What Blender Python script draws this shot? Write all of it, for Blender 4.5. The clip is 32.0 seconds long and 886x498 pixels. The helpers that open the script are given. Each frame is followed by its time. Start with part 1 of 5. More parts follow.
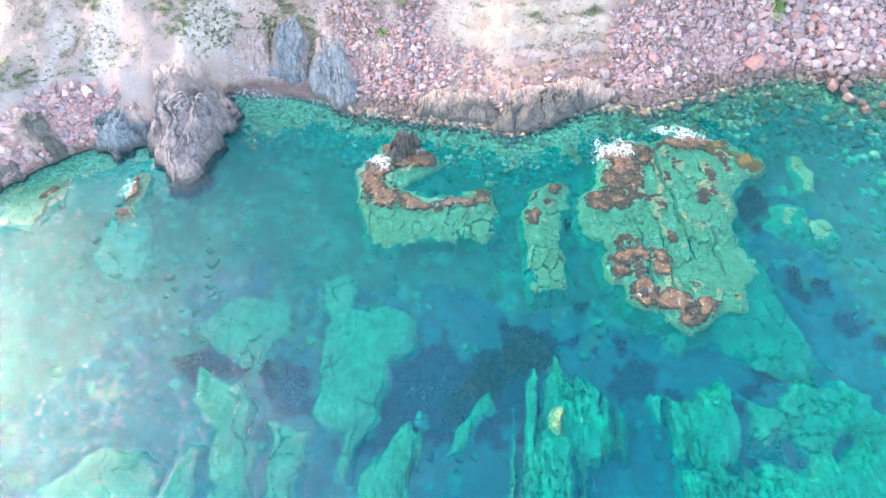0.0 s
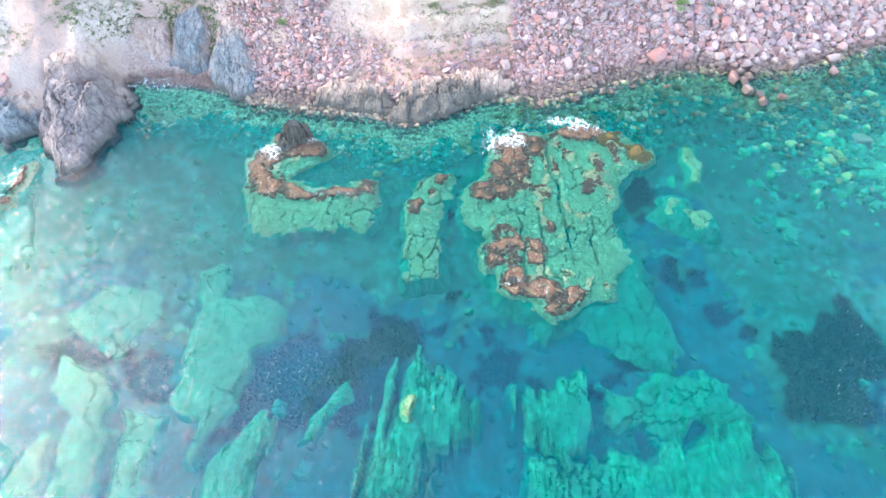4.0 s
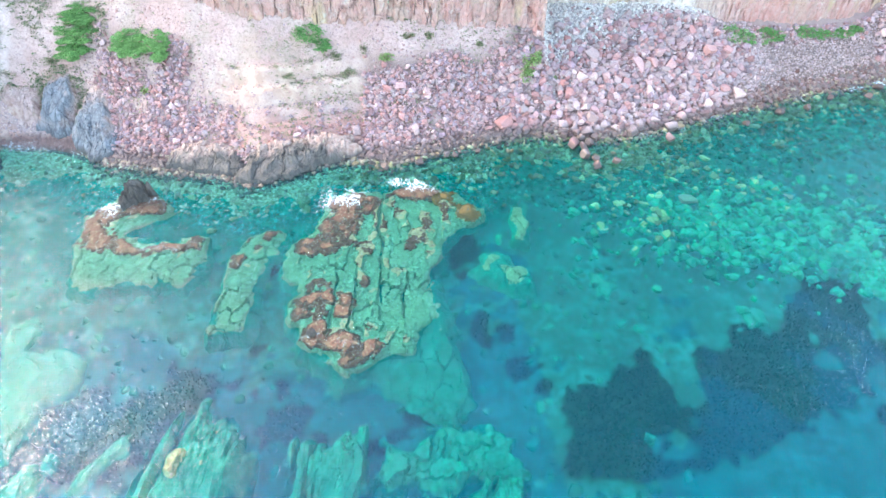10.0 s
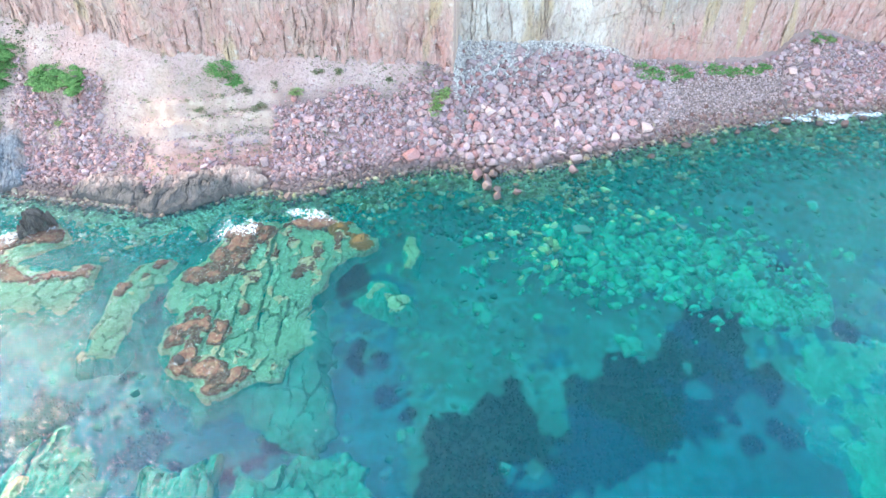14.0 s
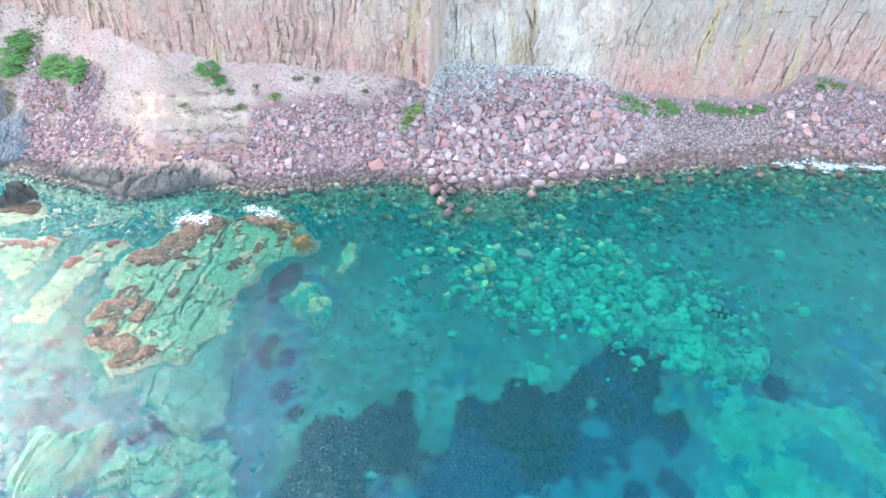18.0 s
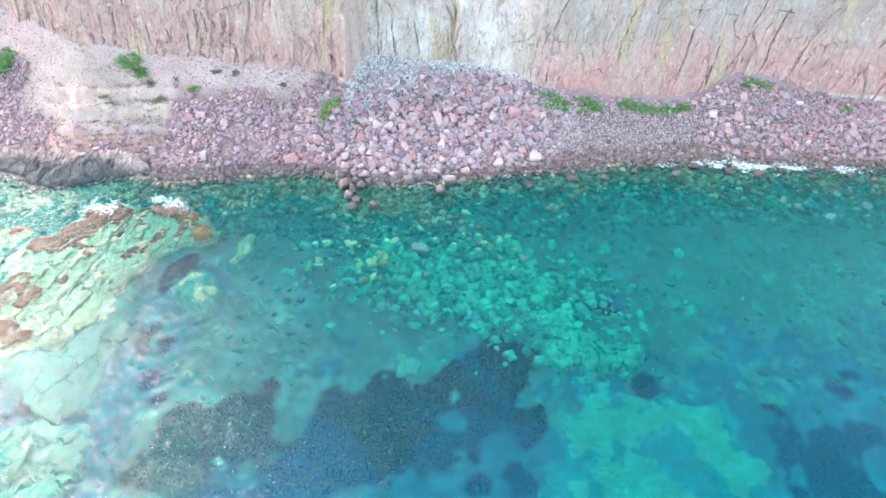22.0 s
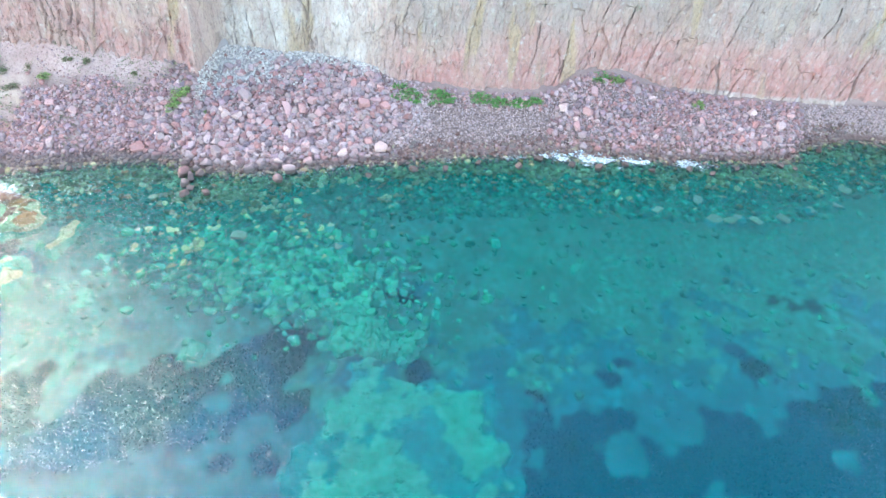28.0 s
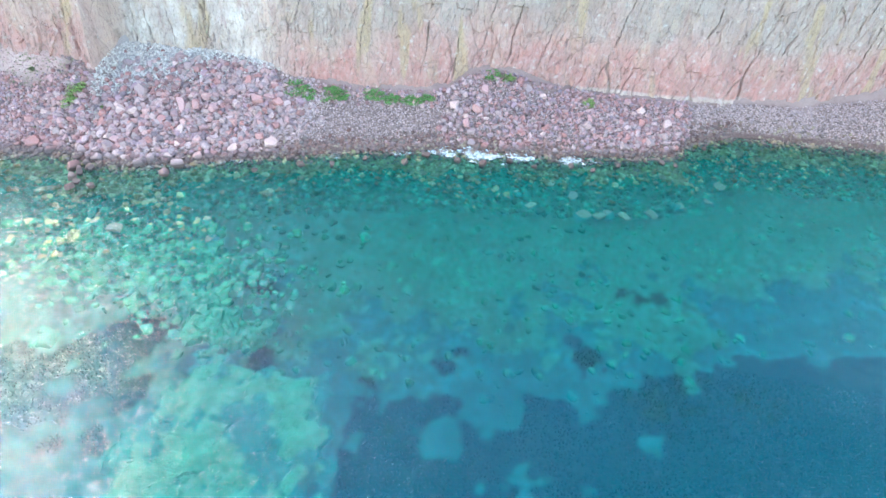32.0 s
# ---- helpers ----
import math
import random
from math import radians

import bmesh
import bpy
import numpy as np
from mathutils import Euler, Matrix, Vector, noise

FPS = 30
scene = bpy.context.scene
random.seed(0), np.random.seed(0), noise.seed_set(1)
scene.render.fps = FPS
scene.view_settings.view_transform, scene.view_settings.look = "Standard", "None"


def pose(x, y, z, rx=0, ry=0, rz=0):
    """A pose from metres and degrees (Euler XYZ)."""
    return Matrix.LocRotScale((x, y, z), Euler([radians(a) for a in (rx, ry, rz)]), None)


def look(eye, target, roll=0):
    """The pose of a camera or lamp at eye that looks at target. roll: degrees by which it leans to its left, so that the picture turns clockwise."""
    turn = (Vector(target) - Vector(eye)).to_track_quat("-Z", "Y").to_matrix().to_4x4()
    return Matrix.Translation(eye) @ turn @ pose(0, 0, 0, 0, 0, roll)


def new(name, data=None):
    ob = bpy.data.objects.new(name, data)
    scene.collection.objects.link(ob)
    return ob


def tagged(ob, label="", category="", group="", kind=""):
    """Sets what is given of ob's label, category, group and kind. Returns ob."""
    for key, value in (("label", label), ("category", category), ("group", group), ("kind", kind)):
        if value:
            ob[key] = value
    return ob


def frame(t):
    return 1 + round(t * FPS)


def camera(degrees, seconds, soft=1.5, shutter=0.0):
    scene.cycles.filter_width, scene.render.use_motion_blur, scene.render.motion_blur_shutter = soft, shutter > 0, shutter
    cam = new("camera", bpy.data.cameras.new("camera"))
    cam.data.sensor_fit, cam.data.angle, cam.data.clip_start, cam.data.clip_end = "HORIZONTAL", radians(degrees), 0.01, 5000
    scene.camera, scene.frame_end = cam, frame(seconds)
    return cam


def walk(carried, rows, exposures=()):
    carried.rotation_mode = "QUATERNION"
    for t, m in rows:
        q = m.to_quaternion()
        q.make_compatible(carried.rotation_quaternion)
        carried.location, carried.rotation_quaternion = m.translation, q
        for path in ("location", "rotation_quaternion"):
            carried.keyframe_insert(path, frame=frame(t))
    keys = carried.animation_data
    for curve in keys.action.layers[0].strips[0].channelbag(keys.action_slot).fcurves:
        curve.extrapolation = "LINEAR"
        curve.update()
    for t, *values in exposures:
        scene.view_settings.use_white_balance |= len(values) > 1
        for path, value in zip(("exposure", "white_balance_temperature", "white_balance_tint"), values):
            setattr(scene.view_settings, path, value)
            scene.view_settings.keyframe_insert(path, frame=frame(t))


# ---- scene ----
cam = camera(77.1, 32.0)
PATH = [
    (0, (-4.997, 1.33, 42.402), (-5.014, 2.484, 40.768), -0.8),
    (0.5, (-3.613, 1.21, 42.264), (-3.632, 2.363, 40.63), -0.8),
    (1, (-2.337, 1.201, 42.253), (-2.351, 2.347, 40.613), -0.6),
    (1.5, (-0.908, 1.075, 42.115), (-0.923, 2.223, 40.477), -0.6),
    (2, (0.684, 0.882, 41.879), (0.667, 2.036, 40.246), -0.6),
    (2.5, (1.954, 0.872, 41.811), (1.941, 2.025, 40.177), -0.4),
    (3, (3.456, 0.76, 41.724), (3.444, 1.913, 40.091), -0.5),
    (3.5, (4.96, 0.798, 41.843), (4.947, 1.946, 40.205), -0.5),
    (5.5, (10.717, 0.03, 41.334), (10.72, 1.19, 39.705), 0.2),
    (6, (12.291, -0.137, 41.232), (12.294, 1.025, 39.605), 0.1),
    (6.5, (13.639, -0.373, 41.132), (13.644, 0.792, 39.506), 0.2),
    (7, (15.118, -0.405, 41.295), (15.124, 0.756, 39.667), 0.3),
    (7.5, (16.486, -0.527, 41.309), (16.49, 0.646, 39.69), 0.3),
    (8, (17.921, -0.684, 41.218), (17.926, 0.503, 39.608), 0.4),
    (8.5, (19.282, -0.858, 41.232), (19.287, 0.33, 39.623), 0.3),
    (9, (20.954, -0.903, 41.272), (20.953, 0.332, 39.699), 0.2),
    (9.5, (22.251, -1.066, 41.398), (22.253, 0.225, 39.871), 0.2),
    (10, (23.759, -1.133, 41.438), (23.761, 0.219, 39.964), 0.2),
    (10.5, (25.09, -1.178, 41.486), (25.093, 0.229, 40.064), 0.3),
    (11, (26.503, -1.392, 41.492), (26.509, 0.055, 40.11), 0.4),
    (11.5, (27.971, -1.415, 41.6), (27.974, 0.028, 40.215), 0.3),
    (12, (29.488, -1.637, 41.537), (29.49, -0.192, 40.154), 0.3),
    (12.5, (30.961, -1.636, 41.698), (30.962, -0.196, 40.309), 0.2),
    (13, (32.428, -1.747, 41.711), (32.43, -0.308, 40.322), 0.3),
    (13.5, (33.794, -1.945, 41.473), (33.798, -0.502, 40.089), 0.5),
    (14, (35.431, -2.031, 41.353), (35.432, -0.586, 39.969), 0.3),
    (14.5, (36.99, -2.11, 41.46), (36.987, -0.665, 40.077), 0.3),
    (15, (38.389, -2.235, 41.38), (38.387, -0.779, 40.009), 0.5),
    (15.5, (39.959, -2.285, 41.369), (39.929, -0.821, 40.007), 0.6),
    (17.5, (46.955, -2.286, 40.933), (46.763, -0.8, 39.608), 1.0),
    (18, (48.624, -2.083, 40.871), (48.418, -0.599, 39.546), 1.0),
    (18.5, (50.143, -1.942, 40.953), (49.929, -0.461, 39.626), 1.1),
    (19, (51.781, -1.751, 41.068), (51.562, -0.273, 39.738), 1.1),
    (19.5, (53.343, -1.537, 40.953), (53.118, -0.059, 39.625), 1.1),
    (20, (54.973, -1.315, 41.029), (54.744, 0.161, 39.699), 1.1),
    (20.5, (56.52, -1.185, 40.866), (56.287, 0.293, 39.539), 1.1),
    (21, (58.239, -0.926, 41.035), (58.002, 0.548, 39.704), 1.1),
    (21.5, (59.681, -0.712, 40.858), (59.443, 0.763, 39.528), 1.0),
    (22, (61.428, -0.604, 40.718), (61.184, 0.872, 39.391), 1.0),
    (22.5, (62.81, -0.447, 40.685), (62.568, 1.029, 39.358), 1.1),
    (23, (64.399, -0.297, 40.736), (64.155, 1.179, 39.408), 1.1),
    (23.5, (65.934, -0.12, 40.824), (65.69, 1.354, 39.494), 1.2),
    (24, (67.661, 0.184, 41.019), (67.416, 1.653, 39.685), 1.2),
    (24.5, (69.345, 0.305, 40.745), (69.097, 1.778, 39.415), 1.2),
    (25, (71.157, 0.5, 40.808), (70.911, 1.972, 39.476), 1.2),
    (25.5, (72.886, 0.666, 40.849), (72.639, 2.137, 39.517), 1.3),
    (27.5, (79.685, 1.588, 41.092), (79.453, 3.055, 39.753), 1.9),
    (28, (81.658, 1.8, 41.368), (81.426, 3.264, 40.025), 1.9),
    (28.5, (83.437, 1.938, 41.443), (83.206, 3.402, 40.101), 2.0),
    (29, (85.529, 2.002, 41.612), (85.296, 3.467, 40.271), 1.9),
    (29.5, (87.436, 2.193, 41.881), (87.203, 3.655, 40.537), 1.9),
    (30, (89.682, 2.368, 42.113), (89.445, 3.829, 40.768), 1.8),
    (30.5, (91.59, 2.504, 42.329), (91.353, 3.963, 40.981), 1.9),
    (31, (93.567, 2.68, 42.646), (93.331, 4.135, 41.294), 2.0),
    (31.5, (95.095, 2.838, 42.977), (94.867, 4.29, 41.621), 2.2),
    (32, (97.019, 2.95, 43.197), (96.792, 4.399, 41.838), 2.3),
]
walk(cam, [(t, look(eye, target, roll)) for t, eye, target, roll in PATH], exposures=[(t, stops, 6850.0, -4.0) for t, stops in ((0.0, 3.83), (6.0, 3.83), (10.0, 3.84), (12.0, 3.76), (20.0, 3.7), (32.0, 3.64))])

# ---- daylight: hazy sun from the inland left side, clear sky ----
SUN_EL, SUN_AZ = radians(28), radians(-64)
sun_to = Vector((math.sin(SUN_AZ) * math.cos(SUN_EL), math.cos(SUN_AZ) * math.cos(SUN_EL), math.sin(SUN_EL)))
world = bpy.data.worlds.new("sky")
scene.world = world
world.use_nodes = True
wn = world.node_tree.nodes
sky = wn.new("ShaderNodeTexSky")
sky.sky_type, sky.sun_disc = "NISHITA", False
sky.sun_elevation, sky.sun_rotation = SUN_EL, SUN_AZ
sky.air_density, sky.dust_density, sky.ozone_density = 0.7, 1.4, 0.2
wn["Background"].inputs[1].default_value = 0.15
world.node_tree.links.new(sky.outputs[0], wn["Background"].inputs[0])
lamp = bpy.data.lights.new("sun", "SUN")
lamp.energy, lamp.angle, lamp.color = 0.25, radians(19), (1.0, 0.975, 0.95)
sun = new("sun", lamp)
sun.matrix_world = look(sun_to * 200, (0, 0, 0))

# ---- noise in plain arrays ----


def hashed(i, j, seed):
    h = np.sin(i * 127.1 + j * 311.7 + seed * 74.7) * 43758.5453
    return h - np.floor(h)


def soft_noise(x, y, seed=0):
    i, j = np.floor(x), np.floor(y)
    u, v = x - i, y - j
    u, v = u * u * (3 - 2 * u), v * v * (3 - 2 * v)
    a, b = hashed(i, j, seed), hashed(i + 1, j, seed)
    c, d = hashed(i, j + 1, seed), hashed(i + 1, j + 1, seed)
    return (a + (b - a) * u) * (1 - v) + (c + (d - c) * u) * v


def fbm(x, y, size, octaves=4, seed=0):
    """Cloudy noise, about -1 to 1, with the largest lumps `size` metres wide."""
    total, weight, gain = 0.0, 0.0, 1.0
    for n in range(octaves):
        k, c, s = 2.03**n / size, math.cos(0.6 + 1.1 * n), math.sin(0.6 + 1.1 * n)
        total = total + gain * (2 * soft_noise((c * x - s * y) * k + 17.3 * n, (s * x + c * y) * k - 9.1 * n, seed + n) - 1)
        weight, gain = weight + gain, gain * 0.5
    return total / weight * 1.6


def ridged(x, y, size, octaves=3, seed=0):
    """Sharp grooves at 0, broad backs near 1."""
    total, weight, gain = 0.0, 0.0, 1.0
    for n in range(octaves):
        k = 2.1**n / size
        total = total + gain * np.abs(2 * soft_noise(x * k + 5.7 * n, y * k + 3.3 * n, seed + n) - 1)
        weight, gain = weight + gain, gain * 0.5
    return total / weight


def cells(x, y, seed=0):
    """Blocks one unit wide: the distance to the joint between two blocks, and the block's own random number."""
    i, j = np.floor(x), np.floor(y)
    near, second, own = np.full(x.shape, 9.0), np.full(x.shape, 9.0), np.zeros(x.shape)
    for a in (-1, 0, 1):
        for b in (-1, 0, 1):
            px = i + a + 0.15 + 0.7 * hashed(i + a, j + b, seed)
            py = j + b + 0.15 + 0.7 * hashed(i + a, j + b, seed + 9)
            d = np.hypot(px - x, py - y)
            closer = d < near
            second = np.where(closer, near, np.minimum(second, d))
            own = np.where(closer, hashed(i + a, j + b, seed + 21), own)
            near = np.where(closer, d, near)
    return second - near, own


def smooth(a, b, v):
    t = np.clip((v - a) / (b - a), 0, 1)
    return t * t * (3 - 2 * t)


def outline_distance(x, y, corners):
    """Metres to the edge of a closed outline, negative inside."""
    best, inside = np.full(x.shape, 1e9), np.zeros(x.shape, bool)
    for (ax, ay), (bx, by) in zip(corners, corners[1:] + corners[:1]):
        ex, ey = bx - ax, by - ay
        t = np.clip(((x - ax) * ex + (y - ay) * ey) / (ex * ex + ey * ey), 0, 1)
        best = np.minimum(best, np.hypot(x - ax - t * ex, y - ay - t * ey))
        if ey:
            inside ^= ((ay > y) != (by > y)) & (x < ax + (y - ay) * ex / ey)
    return np.where(inside, -best, best)


# ---- meshes ----


def mesh_of(name, verts, faces, material=None, flat=False, fields=None):
    me = bpy.data.meshes.new(name)
    verts, faces = np.ascontiguousarray(verts, np.float32), np.ascontiguousarray(faces, np.int32)
    n, k = faces.shape
    me.vertices.add(len(verts))
    me.vertices.foreach_set("co", verts.ravel())
    me.loops.add(n * k)
    me.loops.foreach_set("vertex_index", faces.ravel())
    me.polygons.add(n)
    me.polygons.foreach_set("loop_start", np.arange(0, n * k, k, dtype=np.int32))
    me.update(calc_edges=True)
    for key, values in (fields or {}).items():
        me.attributes.new(key, "FLOAT", "POINT").data.foreach_set("value", np.ascontiguousarray(values, np.float32).ravel())
    if flat:
        me.shade_flat()
    if material:
        me.materials.append(material)
    return me


def grid_faces(rows, cols):
    at = np.arange(rows * cols).reshape(rows, cols)
    return np.stack([at[:-1, :-1], at[:-1, 1:], at[1:, 1:], at[1:, :-1]], -1).reshape(-1, 4)


def largest(mask):
    """The largest connected patch of a mask."""
    mask = mask[:-1, :-1] & mask[1:, :-1] & mask[:-1, 1:] & mask[1:, 1:]
    rows, cols = mask.shape
    group, best, best_size, number = np.zeros(mask.shape, int), 0, 0, 0
    for i, j in zip(*np.nonzero(mask)):
        if group[i, j]:
            continue
        number += 1
        group[i, j], todo, size = number, [(i, j)], 0
        while todo:
            a, b = todo.pop()
            size += 1
            for c, d in ((a - 1, b), (a + 1, b), (a, b - 1), (a, b + 1)):
                if 0 <= c < rows and 0 <= d < cols and mask[c, d] and not group[c, d]:
                    group[c, d] = number
                    todo.append((c, d))
        if size > best_size:
            best, best_size = number, size
    cells_kept = group == best if best else mask
    out = np.zeros((rows + 1, cols + 1), bool)
    out[:-1, :-1] |= cells_kept
    out[1:, :-1] |= cells_kept
    out[:-1, 1:] |= cells_kept
    out[1:, 1:] |= cells_kept
    return out


def sheet(name, x, y, z, material, keep=None, fields=None, flat=False):
    """An object from a grid of places; keep: which corners stay."""
    faces = grid_faces(*x.shape)
    verts = np.stack([x, y, z], -1).reshape(-1, 3)
    if keep is not None:
        keep = largest(keep)
    fields = {k: np.ravel(v) for k, v in (fields or {}).items()}
    if keep is not None:
        faces = faces[np.ravel(keep)[faces].all(1)]
        used = np.unique(faces)
        back = np.zeros(len(verts), int)
        back[used] = np.arange(len(used))
        verts, faces, fields = verts[used], back[faces], {k: v[used] for k, v in fields.items()}
    return new(name, mesh_of(name, verts, faces, material, flat, fields))


def part(name, bm, material, parent, label=""):
    me = bpy.data.meshes.new(name)
    bm.to_mesh(me)
    bm.free()
    me.materials.append(material)
    ob = new(name, me)
    ob.parent = parent
    return tagged(ob, label)


# ---- materials ----


def material(name):
    mat = bpy.data.materials.new(name)
    mat.use_nodes = True
    nodes, links = mat.node_tree.nodes, mat.node_tree.links
    nodes.clear()
    out = nodes.new("ShaderNodeOutputMaterial")

    def node(kind, **inputs):
        made = nodes.new("ShaderNode" + kind)
        for key, value in inputs.items():
            slot = made.inputs[int(key[1:])] if key[0] == "i" and key[1:].isdigit() else made.inputs[key.replace("_", " ")]
            if hasattr(value, "links"):
                links.new(value, slot)
            else:
                slot.default_value = value
        return made

    return mat, out, node, links


def mixed(node, fac, a, b):
    made = node("MixRGB")
    for slot, value in zip(made.inputs, (fac, a, b)):
        if hasattr(value, "links"):
            made.id_data.links.new(value, slot)
        else:
            slot.default_value = value if not isinstance(value, tuple) else (*value, 1)
    return made.outputs[0]


def ranged(node, value, a, b, to_a=0.0, to_b=1.0):
    made = node("MapRange", Value=value)
    for key, v in (("From Min", a), ("From Max", b), ("To Min", to_a), ("To Max", to_b)):
        made.inputs[key].default_value = v
    return made.outputs[0]


def grain(node, size, detail=5.0, stretch=None, roughness=0.6):
    place = node("NewGeometry").outputs["Position"]
    if stretch:
        scaled = node("VectorMath", i0=place)
        scaled.operation = "MULTIPLY"
        scaled.inputs[1].default_value = stretch
        place = scaled.outputs[0]
    made = node("TexNoise", Vector=place, Scale=1.0 / size, Detail=detail, Roughness=roughness)
    return made.outputs[0]


def surface(node, links, out, colour, rough=0.9, bump=None, depth=0.05):
    bsdf = node("BsdfPrincipled", Base_Color=colour, Roughness=rough)
    bsdf.inputs["Specular IOR Level"].default_value = 0.25
    if bump is not None:
        links.new(node("Bump", Height=bump, Strength=0.8, Distance=depth).outputs[0], bsdf.inputs["Normal"])
    links.new(bsdf.outputs[0], out.inputs[0])


def stone(name, tones, source, wet=None, bump=0.03, contrast=1.0):
    """Stone in several tones, one a piece. source: object, or island for joined pieces."""
    mat, out, node, links = material(name)
    pick = node("ObjectInfo").outputs["Random"] if source == "object" else node("NewGeometry").outputs["Random Per Island"]
    ramp = node("ValToRGB", Fac=pick)
    ramp.color_ramp.interpolation = "CONSTANT"
    while len(ramp.color_ramp.elements) < len(tones):
        ramp.color_ramp.elements.new(0.5)
    for n, (e, tone) in enumerate(zip(ramp.color_ramp.elements, tones)):
        e.position, e.color = n / len(tones), (*tone, 1)
    fine, broad = grain(node, 0.12), grain(node, 0.9, 3)
    shade = ranged(node, fine, 0.3, 0.7, 1 - 0.32 * contrast, 1 + 0.26 * contrast)
    tint = node("VectorMath", i0=ramp.outputs[0])
    tint.operation = "SCALE"
    links.new(shade, tint.inputs[3])
    colour = mixed(node, ranged(node, broad, 0.42, 0.7, 0.0, 0.3), tint.outputs[0], (0.25, 0.215, 0.215))
    rough = 0.85
    if wet:
        height = node("SeparateXYZ", i0=node("NewGeometry").outputs["Position"]).outputs[2]
        colour = mixed(node, ranged(node, height, 1.0, 0.45, 0.0, 0.9), colour, wet)
        rough = ranged(node, height, 0.1, 0.5, 0.45, 0.88)
    surface(node, links, out, colour, rough, fine, bump)
    return mat


PINKS = [(0.257, 0.129, 0.115), (0.309, 0.168, 0.151), (0.206, 0.111, 0.105), (0.365, 0.227, 0.204), (0.242, 0.156, 0.166), (0.291, 0.143, 0.127), (0.220, 0.153, 0.160), (0.319, 0.195, 0.185)]
GREYS = [(0.299, 0.225, 0.226), (0.364, 0.272, 0.269), (0.255, 0.192, 0.198), (0.434, 0.326, 0.307), (0.332, 0.225, 0.219), (0.368, 0.285, 0.285)]
PALES = [(0.43, 0.365, 0.325), (0.50, 0.43, 0.38), (0.35, 0.29, 0.265), (0.46, 0.37, 0.325), (0.27, 0.215, 0.20)]
PINKS = [(1.1 * r, 1.05 * g, 1.06 * b) for r, g, b in PINKS]
GREYS = [(1.02 * r, 0.93 * g, 0.88 * b) for r, g, b in GREYS]
ALGAE = [(0.122, 0.112, 0.056), (0.194, 0.168, 0.086), (0.077, 0.077, 0.036), (0.276, 0.245, 0.143), (0.163, 0.112, 0.066), (0.337, 0.295, 0.184)]
ALGAE = [(1.45 * r, 1.4 * g, 1.3 * b) for r, g, b in ALGAE[:5]]
SUNLIT = [(0.40, 0.40, 0.17), (0.52, 0.49, 0.22), (0.29, 0.29, 0.13), (0.21, 0.21, 0.10), (0.44, 0.42, 0.23)]
boulder_pink = stone("pink_boulder_stone", [(1.1 * r, 1.04 * g, 1.02 * b) for r, g, b in PINKS[1::2] + GREYS[:4]], "object", (0.075, 0.052, 0.044))
block_mauve = stone("mauve_block_stone", [(k * r, 0.97 * k * g, 0.98 * k * b) for (r, g, b), k in zip(PINKS + GREYS, 3 * (1.02, 0.62, 0.88, 0.8, 1.1))], "island", (0.10, 0.068, 0.062))
cobble_pink = stone("pink_cobble_stone", PINKS, "island", (0.13, 0.085, 0.075))
# Tones cut to 0.7: the shade between blocks is put into the colour.
cobble_shaded = stone("shaded_rubble_stone", [(0.7 * r, 0.68 * g, 0.68 * b) for r, g, b in PINKS[:4] + GREYS[:4]], "island", (0.13, 0.085, 0.075))
cobble_grey = stone("grey_pebble_stone", GREYS, "island", (0.125, 0.07, 0.06))
scree_pale = stone("pale_scree_stone", PALES, "island")
stone_algae = stone("algae_covered_stone", ALGAE, "island", contrast=1.8)
# Pale bottom stones, lightened further: glare on the shallows is put into the colour.
SHALLOW = [(0.36, 0.32, 0.20), (0.27, 0.235, 0.145), (0.20, 0.17, 0.10), (0.44, 0.39, 0.265), (0.31, 0.24, 0.165)]
stone_shallow = stone("shallow_water_stone", SHALLOW, "island", contrast=1.5)
SLABS = [(0.25, 0.235, 0.16), (0.31, 0.285, 0.19), (0.21, 0.20, 0.14)]
stone_slab = stone("pale_slab_stone", SLABS, "object")
DULL = [(0.22, 0.225, 0.11), (0.27, 0.26, 0.135), (0.17, 0.175, 0.085), (0.13, 0.13, 0.07)]
stone_dull = stone("dull_green_stone", DULL, "island")
EDGE = [(0.16, 0.095, 0.072), (0.22, 0.145, 0.105), (0.27, 0.205, 0.14), (0.18, 0.115, 0.095), (0.12, 0.075, 0.06)]
stone_edge = stone("waterline_stone", EDGE, "island")
WET = [(0.12, 0.058, 0.048), (0.16, 0.082, 0.066), (0.095, 0.05, 0.044), (0.20, 0.11, 0.09), (0.14, 0.10, 0.085)]
stone_wet = stone("wet_red_brown_stone", WET, "island")
stone_sunlit = stone("yellow_green_stone", SUNLIT, "island")


def field(node, key):
    made = node("Attribute")
    made.attribute_name = key
    return made.outputs["Fac"]


